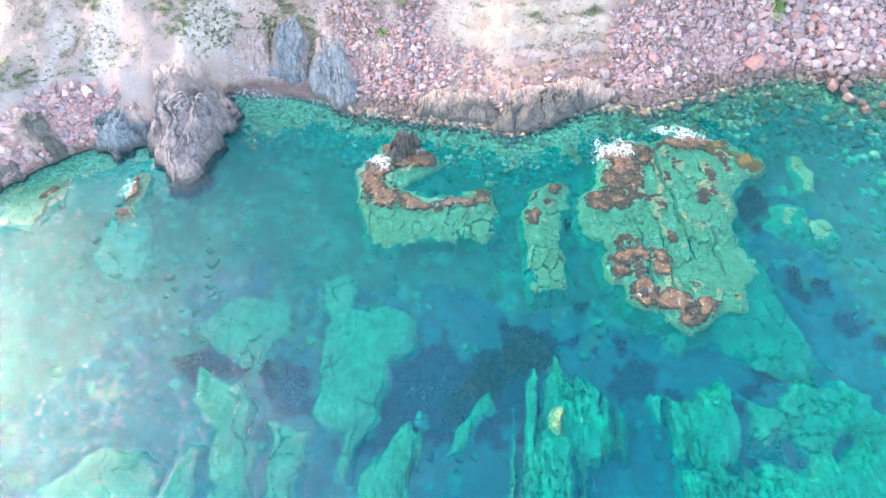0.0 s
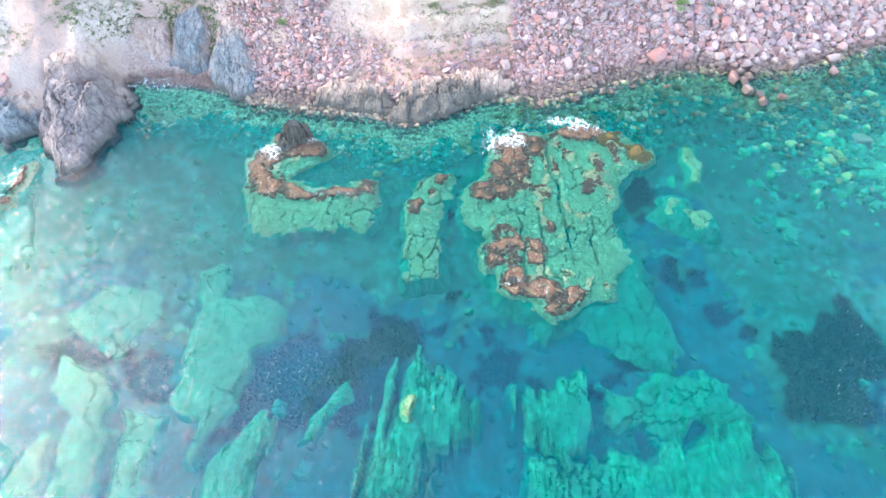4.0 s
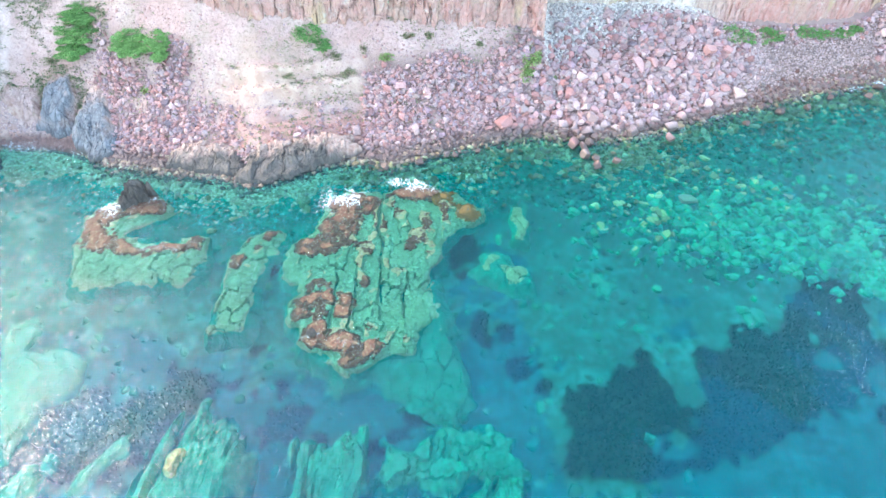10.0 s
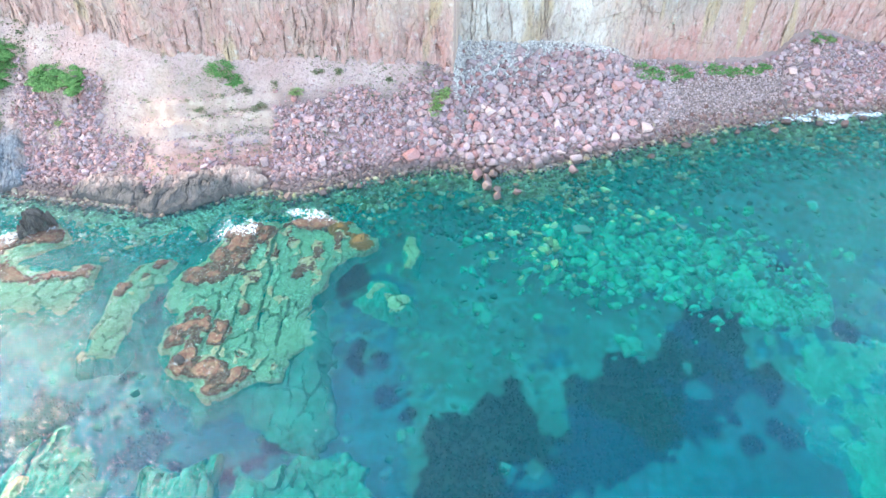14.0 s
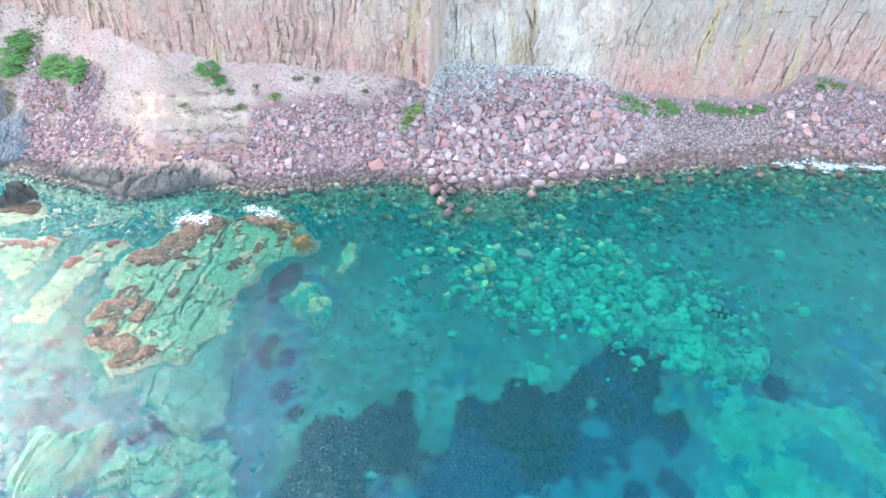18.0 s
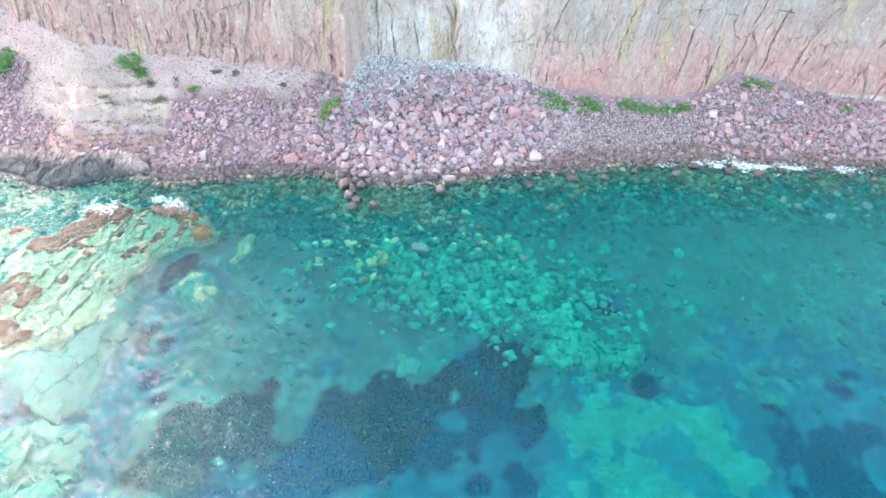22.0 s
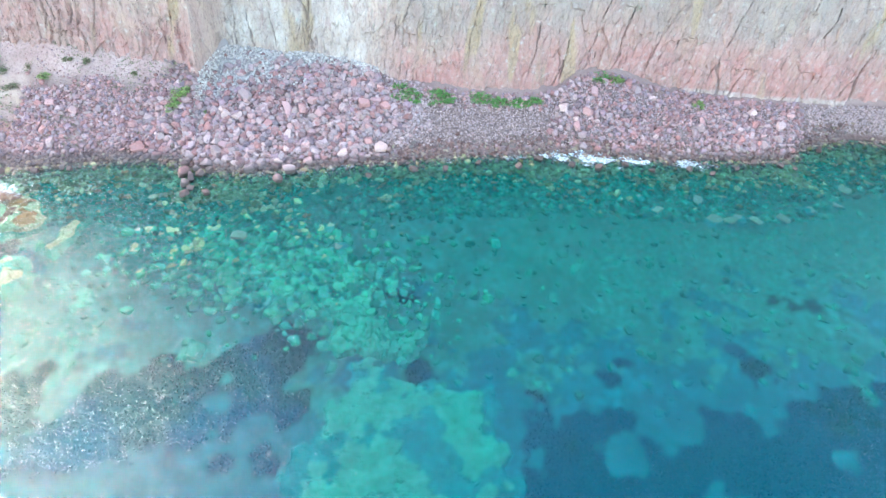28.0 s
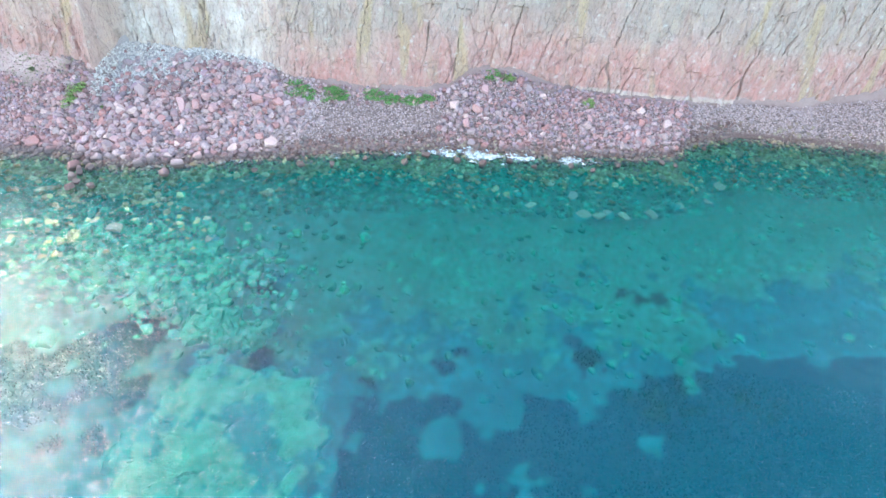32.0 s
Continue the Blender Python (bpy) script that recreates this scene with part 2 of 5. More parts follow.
def make_soil():
    mat, out, node, links = material("slope_soil")
    broad, fine = grain(node, 3.5, 6), grain(node, 0.35, 6)
    colour = mixed(node, ranged(node, broad, 0.35, 0.65), (0.325, 0.196, 0.168), (0.415, 0.28, 0.243))
    colour = mixed(node, ranged(node, fine, 0.48, 0.68, 0.0, 0.8), colour, (0.216, 0.141, 0.116))
    colour = mixed(node, field(node, "ochre"), colour, mixed(node, ranged(node, grain(node, 1.3, 6), 0.42, 0.6), (0.36, 0.225, 0.165), (0.52, 0.37, 0.275)))
    colour = mixed(node, field(node, "red"), colour, mixed(node, ranged(node, broad, 0.4, 0.6), (0.37, 0.175, 0.138), (0.40, 0.235, 0.19)))
    colour = mixed(node, field(node, "grey"), colour, (0.292, 0.242, 0.227))
    colour = mixed(node, field(node, "pale"), colour, mixed(node, ranged(node, fine, 0.42, 0.62), (0.43, 0.305, 0.265), (0.58, 0.435, 0.385)))
    colour = mixed(node, field(node, "green"), colour, (0.24, 0.215, 0.13))
    # Dark tones stand in for shade in the gaps between loose stones.
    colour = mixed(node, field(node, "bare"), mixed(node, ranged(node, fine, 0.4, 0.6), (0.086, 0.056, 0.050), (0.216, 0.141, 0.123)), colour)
    height = node("SeparateXYZ", i0=node("NewGeometry").outputs["Position"]).outputs[2]
    colour = mixed(node, ranged(node, height, 0.8, 0.35, 0.0, 0.85), colour, (0.155, 0.09, 0.076))
    surface(node, links, out, colour, 0.95, fine, 0.22)
    return mat


def make_cliff():
    mat, out, node, links = material("cliff_rock")
    streak = grain(node, 1.6, 6, (1.0, 1.0, 0.14))
    fine = grain(node, 0.3, 7, (1.0, 1.0, 0.5), 0.65)
    spots = grain(node, 0.9, 5)
    cloud = grain(node, 3.2, 5, (1.0, 1.0, 0.6))
    beds = grain(node, 1.3, 4, (0.12, 0.12, 1.0))
    crack, own = split_blocks(node, 1.5, (1.0, 1.0, 0.4))
    colour = mixed(node, ranged(node, streak, 0.36, 0.64), (0.36, 0.222, 0.176), (0.46, 0.315, 0.242))
    colour = mixed(node, ranged(node, cloud, 0.42, 0.62, 0.0, 0.7), colour, (0.37, 0.275, 0.23))
    colour = mixed(node, ranged(node, beds, 0.5, 0.7, 0.0, 0.4), colour, (0.35, 0.262, 0.21))
    colour = mixed(node, field(node, "grey"), colour, mixed(node, ranged(node, cloud, 0.4, 0.6), (0.225, 0.178, 0.152), (0.305, 0.245, 0.205)))
    colour = mixed(node, field(node, "red"), colour, mixed(node, ranged(node, spots, 0.4, 0.62), (0.37, 0.165, 0.138), (0.41, 0.225, 0.19)))
    colour = mixed(node, field(node, "pale"), colour, mixed(node, ranged(node, cloud, 0.4, 0.6), (0.40, 0.31, 0.262), (0.52, 0.43, 0.368)))
    colour = mixed(node, ranged(node, grain(node, 2.4, 6, (1.0, 1.0, 0.45)), 0.54, 0.64, 0.0, 0.35), colour, (0.42, 0.29, 0.20))
    colour = mixed(node, ranged(node, grain(node, 1.9, 6, (1.0, 1.0, 0.3)), 0.56, 0.66, 0.0, 0.6), colour, (0.30, 0.175, 0.15))
    colour = mixed(node, field(node, "ochre"), colour, (0.37, 0.25, 0.14))
    colour = mixed(node, ranged(node, own, 0.0, 1.0, 0.0, 0.35), colour, (0.25, 0.182, 0.15))
    colour = mixed(node, ranged(node, fine, 0.5, 0.68, 0.0, 0.6), colour, (0.205, 0.137, 0.113))
    colour = mixed(node, ranged(node, spots, 0.6, 0.72, 0.0, 0.55), colour, (0.45, 0.39, 0.34))
    seams = node("Math", i0=crack, i1=ranged(node, grain(node, 1.6, 4), 0.52, 0.66, 0.0, 0.6))
    seams.operation = "MULTIPLY"
    colour = mixed(node, seams.outputs[0], colour, (0.15, 0.10, 0.085))
    colour = mixed(node, field(node, "joint"), colour, (0.15, 0.10, 0.085))
    relief = node("Math", i0=fine, i1=ranged(node, crack, 0.0, 1.0, 0.0, 0.7))
    relief.operation = "SUBTRACT"
    surface(node, links, out, colour, 0.93, relief.outputs[0], 0.16)
    return mat


def make_outcrop(name, dark, light, wet=(0.07, 0.06, 0.055)):
    mat, out, node, links = material(name)
    streak, fine = grain(node, 0.8, 6, (1.0, 1.0, 0.25)), grain(node, 0.25, 6)
    colour = mixed(node, ranged(node, streak, 0.36, 0.64), dark, light)
    colour = mixed(node, ranged(node, fine, 0.56, 0.76, 0.0, 0.7), colour, tuple(0.45 * v for v in dark))
    colour = mixed(node, field(node, "joint"), colour, tuple(0.3 * v for v in dark))
    crack, own = split_blocks(node, 0.9, (1.0, 0.45, 0.45))
    colour = mixed(node, ranged(node, own, 0.0, 1.0, 0.0, 0.35), colour, tuple(0.6 * v for v in dark))
    colour = mixed(node, ranged(node, crack, 0.2, 1.0, 0.0, 0.5), colour, tuple(0.3 * v for v in dark))
    earth = mixed(node, ranged(node, grain(node, 0.7, 6), 0.4, 0.6), (0.28, 0.165, 0.135), (0.39, 0.265, 0.218))
    colour = mixed(node, field(node, "earth"), colour, earth)
    height = node("SeparateXYZ", i0=node("NewGeometry").outputs["Position"]).outputs[2]
    colour = mixed(node, ranged(node, height, 0.9, 0.2, 0.0, 0.8), colour, wet)
    surface(node, links, out, colour, 0.88, fine, 0.22)
    return mat


def split_blocks(node, size, stretch=(1.0, 1.0, 1.0)):
    """Joints between rough blocks of a given size, 1 in the joint, and each block's own random number."""
    place = node("NewGeometry").outputs["Position"]
    bent = node("TexNoise", Vector=place, Scale=1.3 / size, Detail=3.0).outputs["Color"]
    moved = node("VectorMath", i0=bent, i1=(0.55 * size,) * 3, i2=place)
    moved.operation = "MULTIPLY_ADD"
    scaled = node("VectorMath", i0=moved.outputs[0], i1=tuple(v / size for v in stretch))
    scaled.operation = "MULTIPLY"
    edge = node("TexVoronoi", Vector=scaled.outputs[0], Scale=1.0)
    edge.feature = "DISTANCE_TO_EDGE"
    block = node("TexVoronoi", Vector=scaled.outputs[0], Scale=1.0)
    return ranged(node, edge.outputs["Distance"], 0.0, 0.09, 1.0, 0.0), node("SeparateXYZ", i0=block.outputs["Color"]).outputs[0]


def make_reef():
    """Algae-covered rock: olive-green under water, red-brown turf and pale barnacle crust where it dries."""
    mat, out, node, links = material("reef_rock")
    fine, broad, blot = grain(node, 0.16, 6), grain(node, 1.6, 5), grain(node, 0.5, 5)
    crack, own = split_blocks(node, 0.62)
    colour = mixed(node, ranged(node, broad, 0.36, 0.64), (0.29, 0.25, 0.135), (0.46, 0.41, 0.24))
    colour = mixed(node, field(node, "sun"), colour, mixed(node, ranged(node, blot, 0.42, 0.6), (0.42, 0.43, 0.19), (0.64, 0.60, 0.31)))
    colour = mixed(node, ranged(node, own, 0.0, 1.0, 0.0, 0.45), colour, (0.20, 0.19, 0.095))
    colour = mixed(node, ranged(node, fine, 0.5, 0.68, 0.0, 0.6), colour, (0.13, 0.13, 0.065))
    patchy = node("Math", i0=ranged(node, broad, 0.45, 0.6, 0.0, 0.75), i1=field(node, "split"))
    patchy.operation = "MULTIPLY"
    patchy = patchy.outputs[0]
    ribs = node("Math", i0=ranged(node, grain(node, 0.5, 5, (1.5, 0.22, 1.0)), 0.5, 0.6, 0.0, 0.7), i1=field(node, "sun"))
    ribs.operation = "MULTIPLY"
    colour = mixed(node, ribs.outputs[0], colour, (0.13, 0.14, 0.065))
    veins = node("Math", i0=crack, i1=patchy)
    veins.operation = "MULTIPLY"
    colour = mixed(node, veins.outputs[0], colour, (0.075, 0.08, 0.045))
    turf = mixed(node, ranged(node, fine, 0.4, 0.65), (0.06, 0.028, 0.018), (0.12, 0.057, 0.037))
    turf = mixed(node, ranged(node, blot, 0.5, 0.6, 0.0, 0.5), turf, (0.115, 0.088, 0.05))
    turf = mixed(node, ranged(node, grain(node, 0.3, 4, None, 0.7), 0.57, 0.66, 0.0, 0.75), turf, (0.26, 0.225, 0.175))
    turf = mixed(node, field(node, "rust"), turf, mixed(node, ranged(node, fine, 0.4, 0.65), (0.085, 0.05, 0.014), (0.15, 0.092, 0.028)))
    rag = node("Math", i0=ranged(node, grain(node, 0.45, 6, None, 0.7), 0.3, 0.7, -0.55, 0.55), i1=field(node, "dry"))
    colour = mixed(node, ranged(node, rag.outputs[0], 0.35, 0.65), colour, turf)
    colour = mixed(node, field(node, "joint"), colour, (0.07, 0.075, 0.045))
    relief = node("Math", i0=fine, i1=veins.outputs[0])
    relief.operation = "SUBTRACT"
    surface(node, links, out, colour, ranged(node, field(node, "dry"), 0.0, 1.0, 0.85, 0.75), relief.outputs[0], 0.14)
    return mat


def make_seabed():
    mat, out, node, links = material("seabed")
    broad, mid, fine = grain(node, 4.0, 6), grain(node, 0.9, 6), grain(node, 0.3, 5)
    colour = mixed(node, ranged(node, broad, 0.38, 0.62), (0.13, 0.13, 0.082), (0.235, 0.227, 0.15))
    clumps = grain(node, 1.5, 6, None, 0.68)
    colour = mixed(node, ranged(node, clumps, 0.44, 0.58, 0.0, 0.85), colour, (0.115, 0.12, 0.07))
    colour = mixed(node, ranged(node, mid, 0.50, 0.64, 0.0, 0.6), colour, (0.10, 0.11, 0.065))
    colour = mixed(node, ranged(node, fine, 0.58, 0.7, 0.0, 0.5), colour, (0.42, 0.41, 0.27))
    colour = mixed(node, field(node, "shore"), colour, mixed(node, ranged(node, fine, 0.4, 0.6), (0.09, 0.085, 0.045), (0.30, 0.255, 0.145)))
    colour = mixed(node, field(node, "fringe"), colour, mixed(node, ranged(node, fine, 0.42, 0.6), (0.25, 0.21, 0.12), (0.52, 0.45, 0.30)))
    colour = mixed(node, field(node, "meadow"), colour, (0.028, 0.036, 0.02))
    surface(node, links, out, colour, 0.95, mid, 0.15)
    return mat


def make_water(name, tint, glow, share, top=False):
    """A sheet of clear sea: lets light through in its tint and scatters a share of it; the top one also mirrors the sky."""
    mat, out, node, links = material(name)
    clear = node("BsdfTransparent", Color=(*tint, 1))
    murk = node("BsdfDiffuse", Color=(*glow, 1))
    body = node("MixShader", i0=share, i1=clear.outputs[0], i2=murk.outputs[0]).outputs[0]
    if top:
        place = node("NewGeometry").outputs["Position"]
        waves = []
        for turn, wide, scale, detail in ((48, 2.8, 4.0, 1.5), (30, 2.2, 8.0, 1.0), (62, 2.0, 1.2, 1.0)):
            crests = node("Mapping", Vector=place, Rotation=(0.0, 0.0, radians(turn)), Scale=(wide, 1.0, 1.0))
            crests.vector_type = "TEXTURE"
            waves.append(node("TexNoise", Vector=crests.outputs[0], Scale=scale, Detail=detail, Roughness=0.5).outputs[0])
        height = waves[0]
        for wave, weight in ((waves[1], 0.25), (waves[2], 0.7)):
            added = node("Math", i0=wave, i1=weight, i2=height)
            added.operation = "MULTIPLY_ADD"
            height = added.outputs[0]
        gusts = ranged(node, node("TexNoise", Vector=place, Scale=0.11, Detail=3.0).outputs[0], 0.35, 0.65, 0.14, 0.21)
        bump = node("Bump", Height=height, Strength=1.0, Distance=gusts).outputs[0]
        gloss = node("BsdfGlossy", Color=(1, 1, 1, 1), Roughness=0.03, Normal=bump)
        links.new(bump, murk.inputs["Normal"])
        fresnel = node("Fresnel", IOR=1.245, Normal=bump)
        body = node("MixShader", i0=fresnel.outputs[0], i1=body, i2=gloss.outputs[0]).outputs[0]
    links.new(body, out.inputs[0])
    return mat


def make_leaves(name, dark, light):
    mat, out, node, links = material(name)
    pick = node("NewGeometry").outputs["Random Per Island"]
    colour = mixed(node, pick, dark, light)
    colour = mixed(node, ranged(node, grain(node, 0.6, 3), 0.45, 0.7, 0.0, 0.5), colour, tuple(0.6 * v for v in dark))
    surface(node, links, out, colour, 0.7)
    return mat


def make_plain(name, colour, rough=0.9):
    mat, out, node, links = material(name)
    g = grain(node, 0.3, 5)
    surface(node, links, out, mixed(node, ranged(node, g, 0.35, 0.65), tuple(0.75 * v for v in colour), colour), rough, g, 0.02)
    return mat


def make_foam():
    """White lace of bubbles with clear water showing through its holes."""
    mat, out, node, links = material("sea_foam")
    lace, _ = split_blocks(node, 0.55)
    threads, _ = split_blocks(node, 0.22)
    cover = node("Math", i0=ranged(node, lace, 0.0, 1.0, 0.0, 0.55), i1=ranged(node, threads, 0.0, 1.0, 0.0, 0.3))
    cover = node("Math", i0=cover.outputs[0], i1=ranged(node, grain(node, 0.5, 6, None, 0.7), 0.3, 0.7, -0.45, 0.45))
    cover = node("Math", i0=cover.outputs[0], i1=field(node, "thick"))
    body = node("BsdfPrincipled", Base_Color=(0.62, 0.65, 0.66, 1), Roughness=0.6)
    clear = node("BsdfTransparent", Color=(1, 1, 1, 1))
    mix = node("MixShader", i0=ranged(node, cover.outputs[0], 0.75, 1.45, 0.0, 0.9), i1=clear.outputs[0], i2=body.outputs[0])
    links.new(mix.outputs[0], out.inputs[0])
    return mat


soil, cliff_rock, reef_rock, seabed_floor = make_soil(), make_cliff(), make_reef(), make_seabed()
outcrop_blue = make_outcrop("blue_grey_rock", (0.125, 0.12, 0.128), (0.195, 0.188, 0.2))
outcrop_mauve = make_outcrop("mauve_rock", (0.145, 0.105, 0.104), (0.225, 0.168, 0.165))
outcrop_dark = make_outcrop("dark_rock", (0.075, 0.06, 0.053), (0.135, 0.108, 0.095))
outcrop_pink = make_outcrop("pink_rock", (0.33, 0.21, 0.185), (0.44, 0.31, 0.275))
tower_rock = make_outcrop("black_rock", (0.055, 0.045, 0.04), (0.14, 0.11, 0.095))
foam_white = make_foam()
leaf_green = make_leaves("shrub_leaves", (0.09, 0.185, 0.05), (0.165, 0.29, 0.085))
leaf_lime = make_leaves("lime_leaves", (0.14, 0.205, 0.06), (0.25, 0.30, 0.10))
leaf_dry = make_leaves("tussock_leaves", (0.10, 0.11, 0.05), (0.20, 0.20, 0.10))
leaf_scrub = make_leaves("scrub_leaves", (0.06, 0.085, 0.035), (0.15, 0.18, 0.08))
leaf_sea = make_leaves("seagrass_leaves", (0.018, 0.025, 0.014), (0.026, 0.034, 0.019))
bark = make_plain("shrub_bark", (0.16, 0.11, 0.07))

# ---- the lie of the land ----
SHORE = [(-90, 30), (-70, 33), (-50, 39.5), (-46, 43.6), (-41, 45.6), (-36.5, 46.5), (-33.5, 48), (-31.8, 51), (-30.8, 54),
         (-23, 53.6), (-18.9, 52.6), (-16.4, 51.1), (-9.6, 49.8), (-1.4, 48.8), (2, 47.3), (5.6, 48.8), (9.6, 51), (13.6, 51.9), (17.9, 50.9), (21, 52.3), (31, 56),
         (37, 56.8), (41, 55.8), (46.5, 56.4), (58.4, 60.6), (72.5, 66), (87.5, 70), (102.8, 71.5), (113.5, 74), (118.5, 75.6), (121, 79.3), (128, 82.7), (150, 84), (200, 92)]
FOOT = [(-90, 66, 16), (-40, 70, 15), (-20, 69, 13.5), (-7, 65.4, 12), (-1, 64.6, 11), (5, 65.1, 10.5), (14, 65.7, 10), (22, 66, 9.5), (30, 67.3, 9), (36.7, 67.2, 8.8), (37.6, 73.8, 8.2), (46, 75, 7.9), (55, 75, 7.8),
        (60, 74.2, 7.2), (62.6, 74.2, 6.0), (70, 75.4, 5.3), (80, 76.8, 5), (85, 78, 5.2), (88, 80.2, 7.2), (93, 82, 7.4), (99, 83, 5.2), (115, 84.4, 3.8), (136, 87.7, 4), (150, 92, 5.5), (200, 99, 6)]
TOP = 21.0
CREST = [r for r in FOOT if not 31 < r[0] < 50] + [(36.6, 68.6, 8.5), (38, 73.2, 8.1), (46, 74.8, 7.9)]
CREST.sort()


def along(x, table, column=1):
    return np.interp(x, [r[0] for r in table], [r[column] for r in table])


def land_z(x, y):
    """Height of the slope between the water's edge and the cliff's foot."""
    a, b, zb = along(x, SHORE), along(x, CREST), along(x, CREST, 2)
    s = (y - a) / np.maximum(b - a, 1)
    steep = np.interp(x, [-50, -33, -28, -10, 30, 40, 62, 80, 130], [0.7, 0.62, 1.35, 1.5, 1.5, 1.0, 1.05, 0.85, 0.8])
    z = zb * np.sign(s) * np.abs(s) ** steep
    ledge = smooth(-6, 0, x) * smooth(17, 12, x) * smooth(0.38, 0.46, s) * smooth(0.9, 0.75, s)
    tread = (z + 0.25 * fbm(x, y, 4, 3, 13)) / 1.7
    z = z + 0.8 * ledge * (1.7 * (np.floor(tread) + smooth(0.5, 0.9, tread - np.floor(tread))) - z)
    rough = np.clip(s * 4, 0, 1) * np.interp(x, [-34, -26, -8, -6], [0.8, 0.5, 0.45, 0.22])
    z = z + smooth(-29, -34, x) * np.clip(s * 5, 0, 1) * (0.8 * (ridged(x + 1.2 * fbm(x, y, 4, 3, 14), 0.3 * y, 4.5, 3, 15) - 0.4) + 0.35 * fbm(x, y, 1.6, 4, 16))
    return z + rough * fbm(x, y, 5, 5, 11) + 0.07 * fbm(x, y, 0.9, 3, 12) * np.clip(s * 6, 0, 1)


def depth_z(x, y):
    off = along(x, SHORE) - y
    flat = np.interp(off, [-30, -2, 0, 1.5, 5, 10, 16, 24, 40, 90], [2.5, 0.9, 0.12, 0.4, 0.75, 1.15, 1.6, 2.05, 2.7, 5.0])
    flat = flat * (1 - 0.16 * smooth(8, 16, off) * smooth(31, 40, x))
    flat = flat * (1 - 0.2 * smooth(17, 24, off) * smooth(27, 33, x) * smooth(48, 40, x))
    flat = flat * (1 - 0.14 * smooth(12, 20, off) * smooth(-8, -22, x))
    return -flat + np.clip(off / 8, 0, 1) * (0.3 * fbm(x, y, 6, 4, 31) + 0.1 * fbm(x, y, 1.1, 3, 32))


# ---- seabed, one sheet out to the horizon ----
# Seagrass patches; ellipses close to the reefs paint deep shade in the same colour.
MEADOWS_AND_SHADE = [(27, 28.5, 1.4, 2.2), (29.5, 28.4, 1.3, 0.9), (25.6, 37.6, 1.6, 3), (42, 37, 1.5, 0.9), (46.6, 34.8, 1.1, 0.7), (32.4, 22.4, 0.9, 1.0), (22, 19.9, 1.4, 1), (75.1, 31.6, 1.3, 2.5),
           (73.2, 23.6, 0.8, 1.1), (72.3, 19.9, 1.5, 1.0), (67.9, 30.6, 0.5, 0.8), (71.1, 40.3, 1.8, 1.2), (94.2, 37.1, 0.9, 1.1), (92.4, 34.8, 1.0, 0.9), (106.6, 38.4, 1.7, 1.8), (105.3, 40.6, 1.3, 1.2)]
MEADOWS_AND_SHADE += [(64.3, 21.2, 1.2, 1.3), (61, 19.9, 0.9, 1.0), (112.5, 47.4, 3, 1.2), (-24, 20.5, 5, 1.6), (-18, 19, 4, 2.4), (-6, 17.5, 9, 4.6), (1, 22, 6, 2.2), (10.5, 18.5, 4, 2.2), (19.6, 17.4, 1.8, 1.4), (31, 24.5, 1.6, 1), (6.8, 31, 0.8, 6)]
GREAT_MEADOWS = [[(32.8, 14.6), (34.1, 22.6), (37.8, 22.6), (40.3, 24.5), (41.5, 26.3), (42.6, 25.1), (42.9, 22.6), (45.4, 21.9), (46.3, 24.6), (46.2, 26.9), (49, 25.7), (51.6, 29.5), (51.5, 31.1), (54.6, 29.5), (55.7, 31.5), (58.1, 32.2), (60.6, 35.9), (65.3, 35.2), (65.3, 30.9),
                  (63.5, 27.6), (66.4, 28.3), (66.6, 25.8), (65.1, 23.6), (62.6, 24.1), (60.9, 23.5), (60.8, 21.9), (58.3, 20.4), (55.8, 20.4), (54, 18.4), (49, 16.5), (43.6, 15.1), (38.8, 13.7)],
                 [(85.8, 8), (85.8, 21.6), (84.6, 30.8), (85.8, 31.7), (87.8, 29.1), (89.9, 31), (92.4, 32.1), (94.9, 32), (94.8, 29.7), (96.1, 29.6), (97.7, 28.3), (99.4, 31.7), (100.5, 33.1), (103.9, 32.9), (106.1, 31.6), (107.1, 31.8), (108.7, 36.2), (113.3, 37.8), (116.3, 37.7),
                  (118.2, 41.4), (122.9, 42.3), (142, 46), (142, 8)]]
CLEARINGS = [(93.6, 27.4, 1.7, 1.9), (44.8, 22.4, 1.1, 2.4), (42.9, 17.0, 1.5, 0.9), (57.6, 24.5, 0.9, 1.8), (102, 25, 1.2, 0.7), (112, 31, 1.0, 0.6)]


def meadow(x, y):
    best, rags = np.full(x.shape, -9.0), fbm(x, y, 3.4, 6, 41)
    for cx, cy, rx, ry in MEADOWS_AND_SHADE:
        m = min(rx, ry)
        best = np.maximum(best, (1 - np.hypot((x - cx) / rx, (y - cy) / ry)) * m + min(2.2, 0.7 * m) * rags)
    for corners in GREAT_MEADOWS:
        best = np.maximum(best, 0.7 * rags - outline_distance(x, y, corners))
    for cx, cy, rx, ry in CLEARINGS:
        best = np.minimum(best, (np.hypot((x - cx) / rx, (y - cy) / ry) - 1) * min(rx, ry) + 1.1 * fbm(x, y, 1.8, 5, 49))
    return smooth(-0.15, 0.35, best + 0.6 * fbm(x, y, 1.2, 3, 48) - 1.5 * smooth(0.4, 0.7, fbm(x, y, 2.6, 5, 47)))


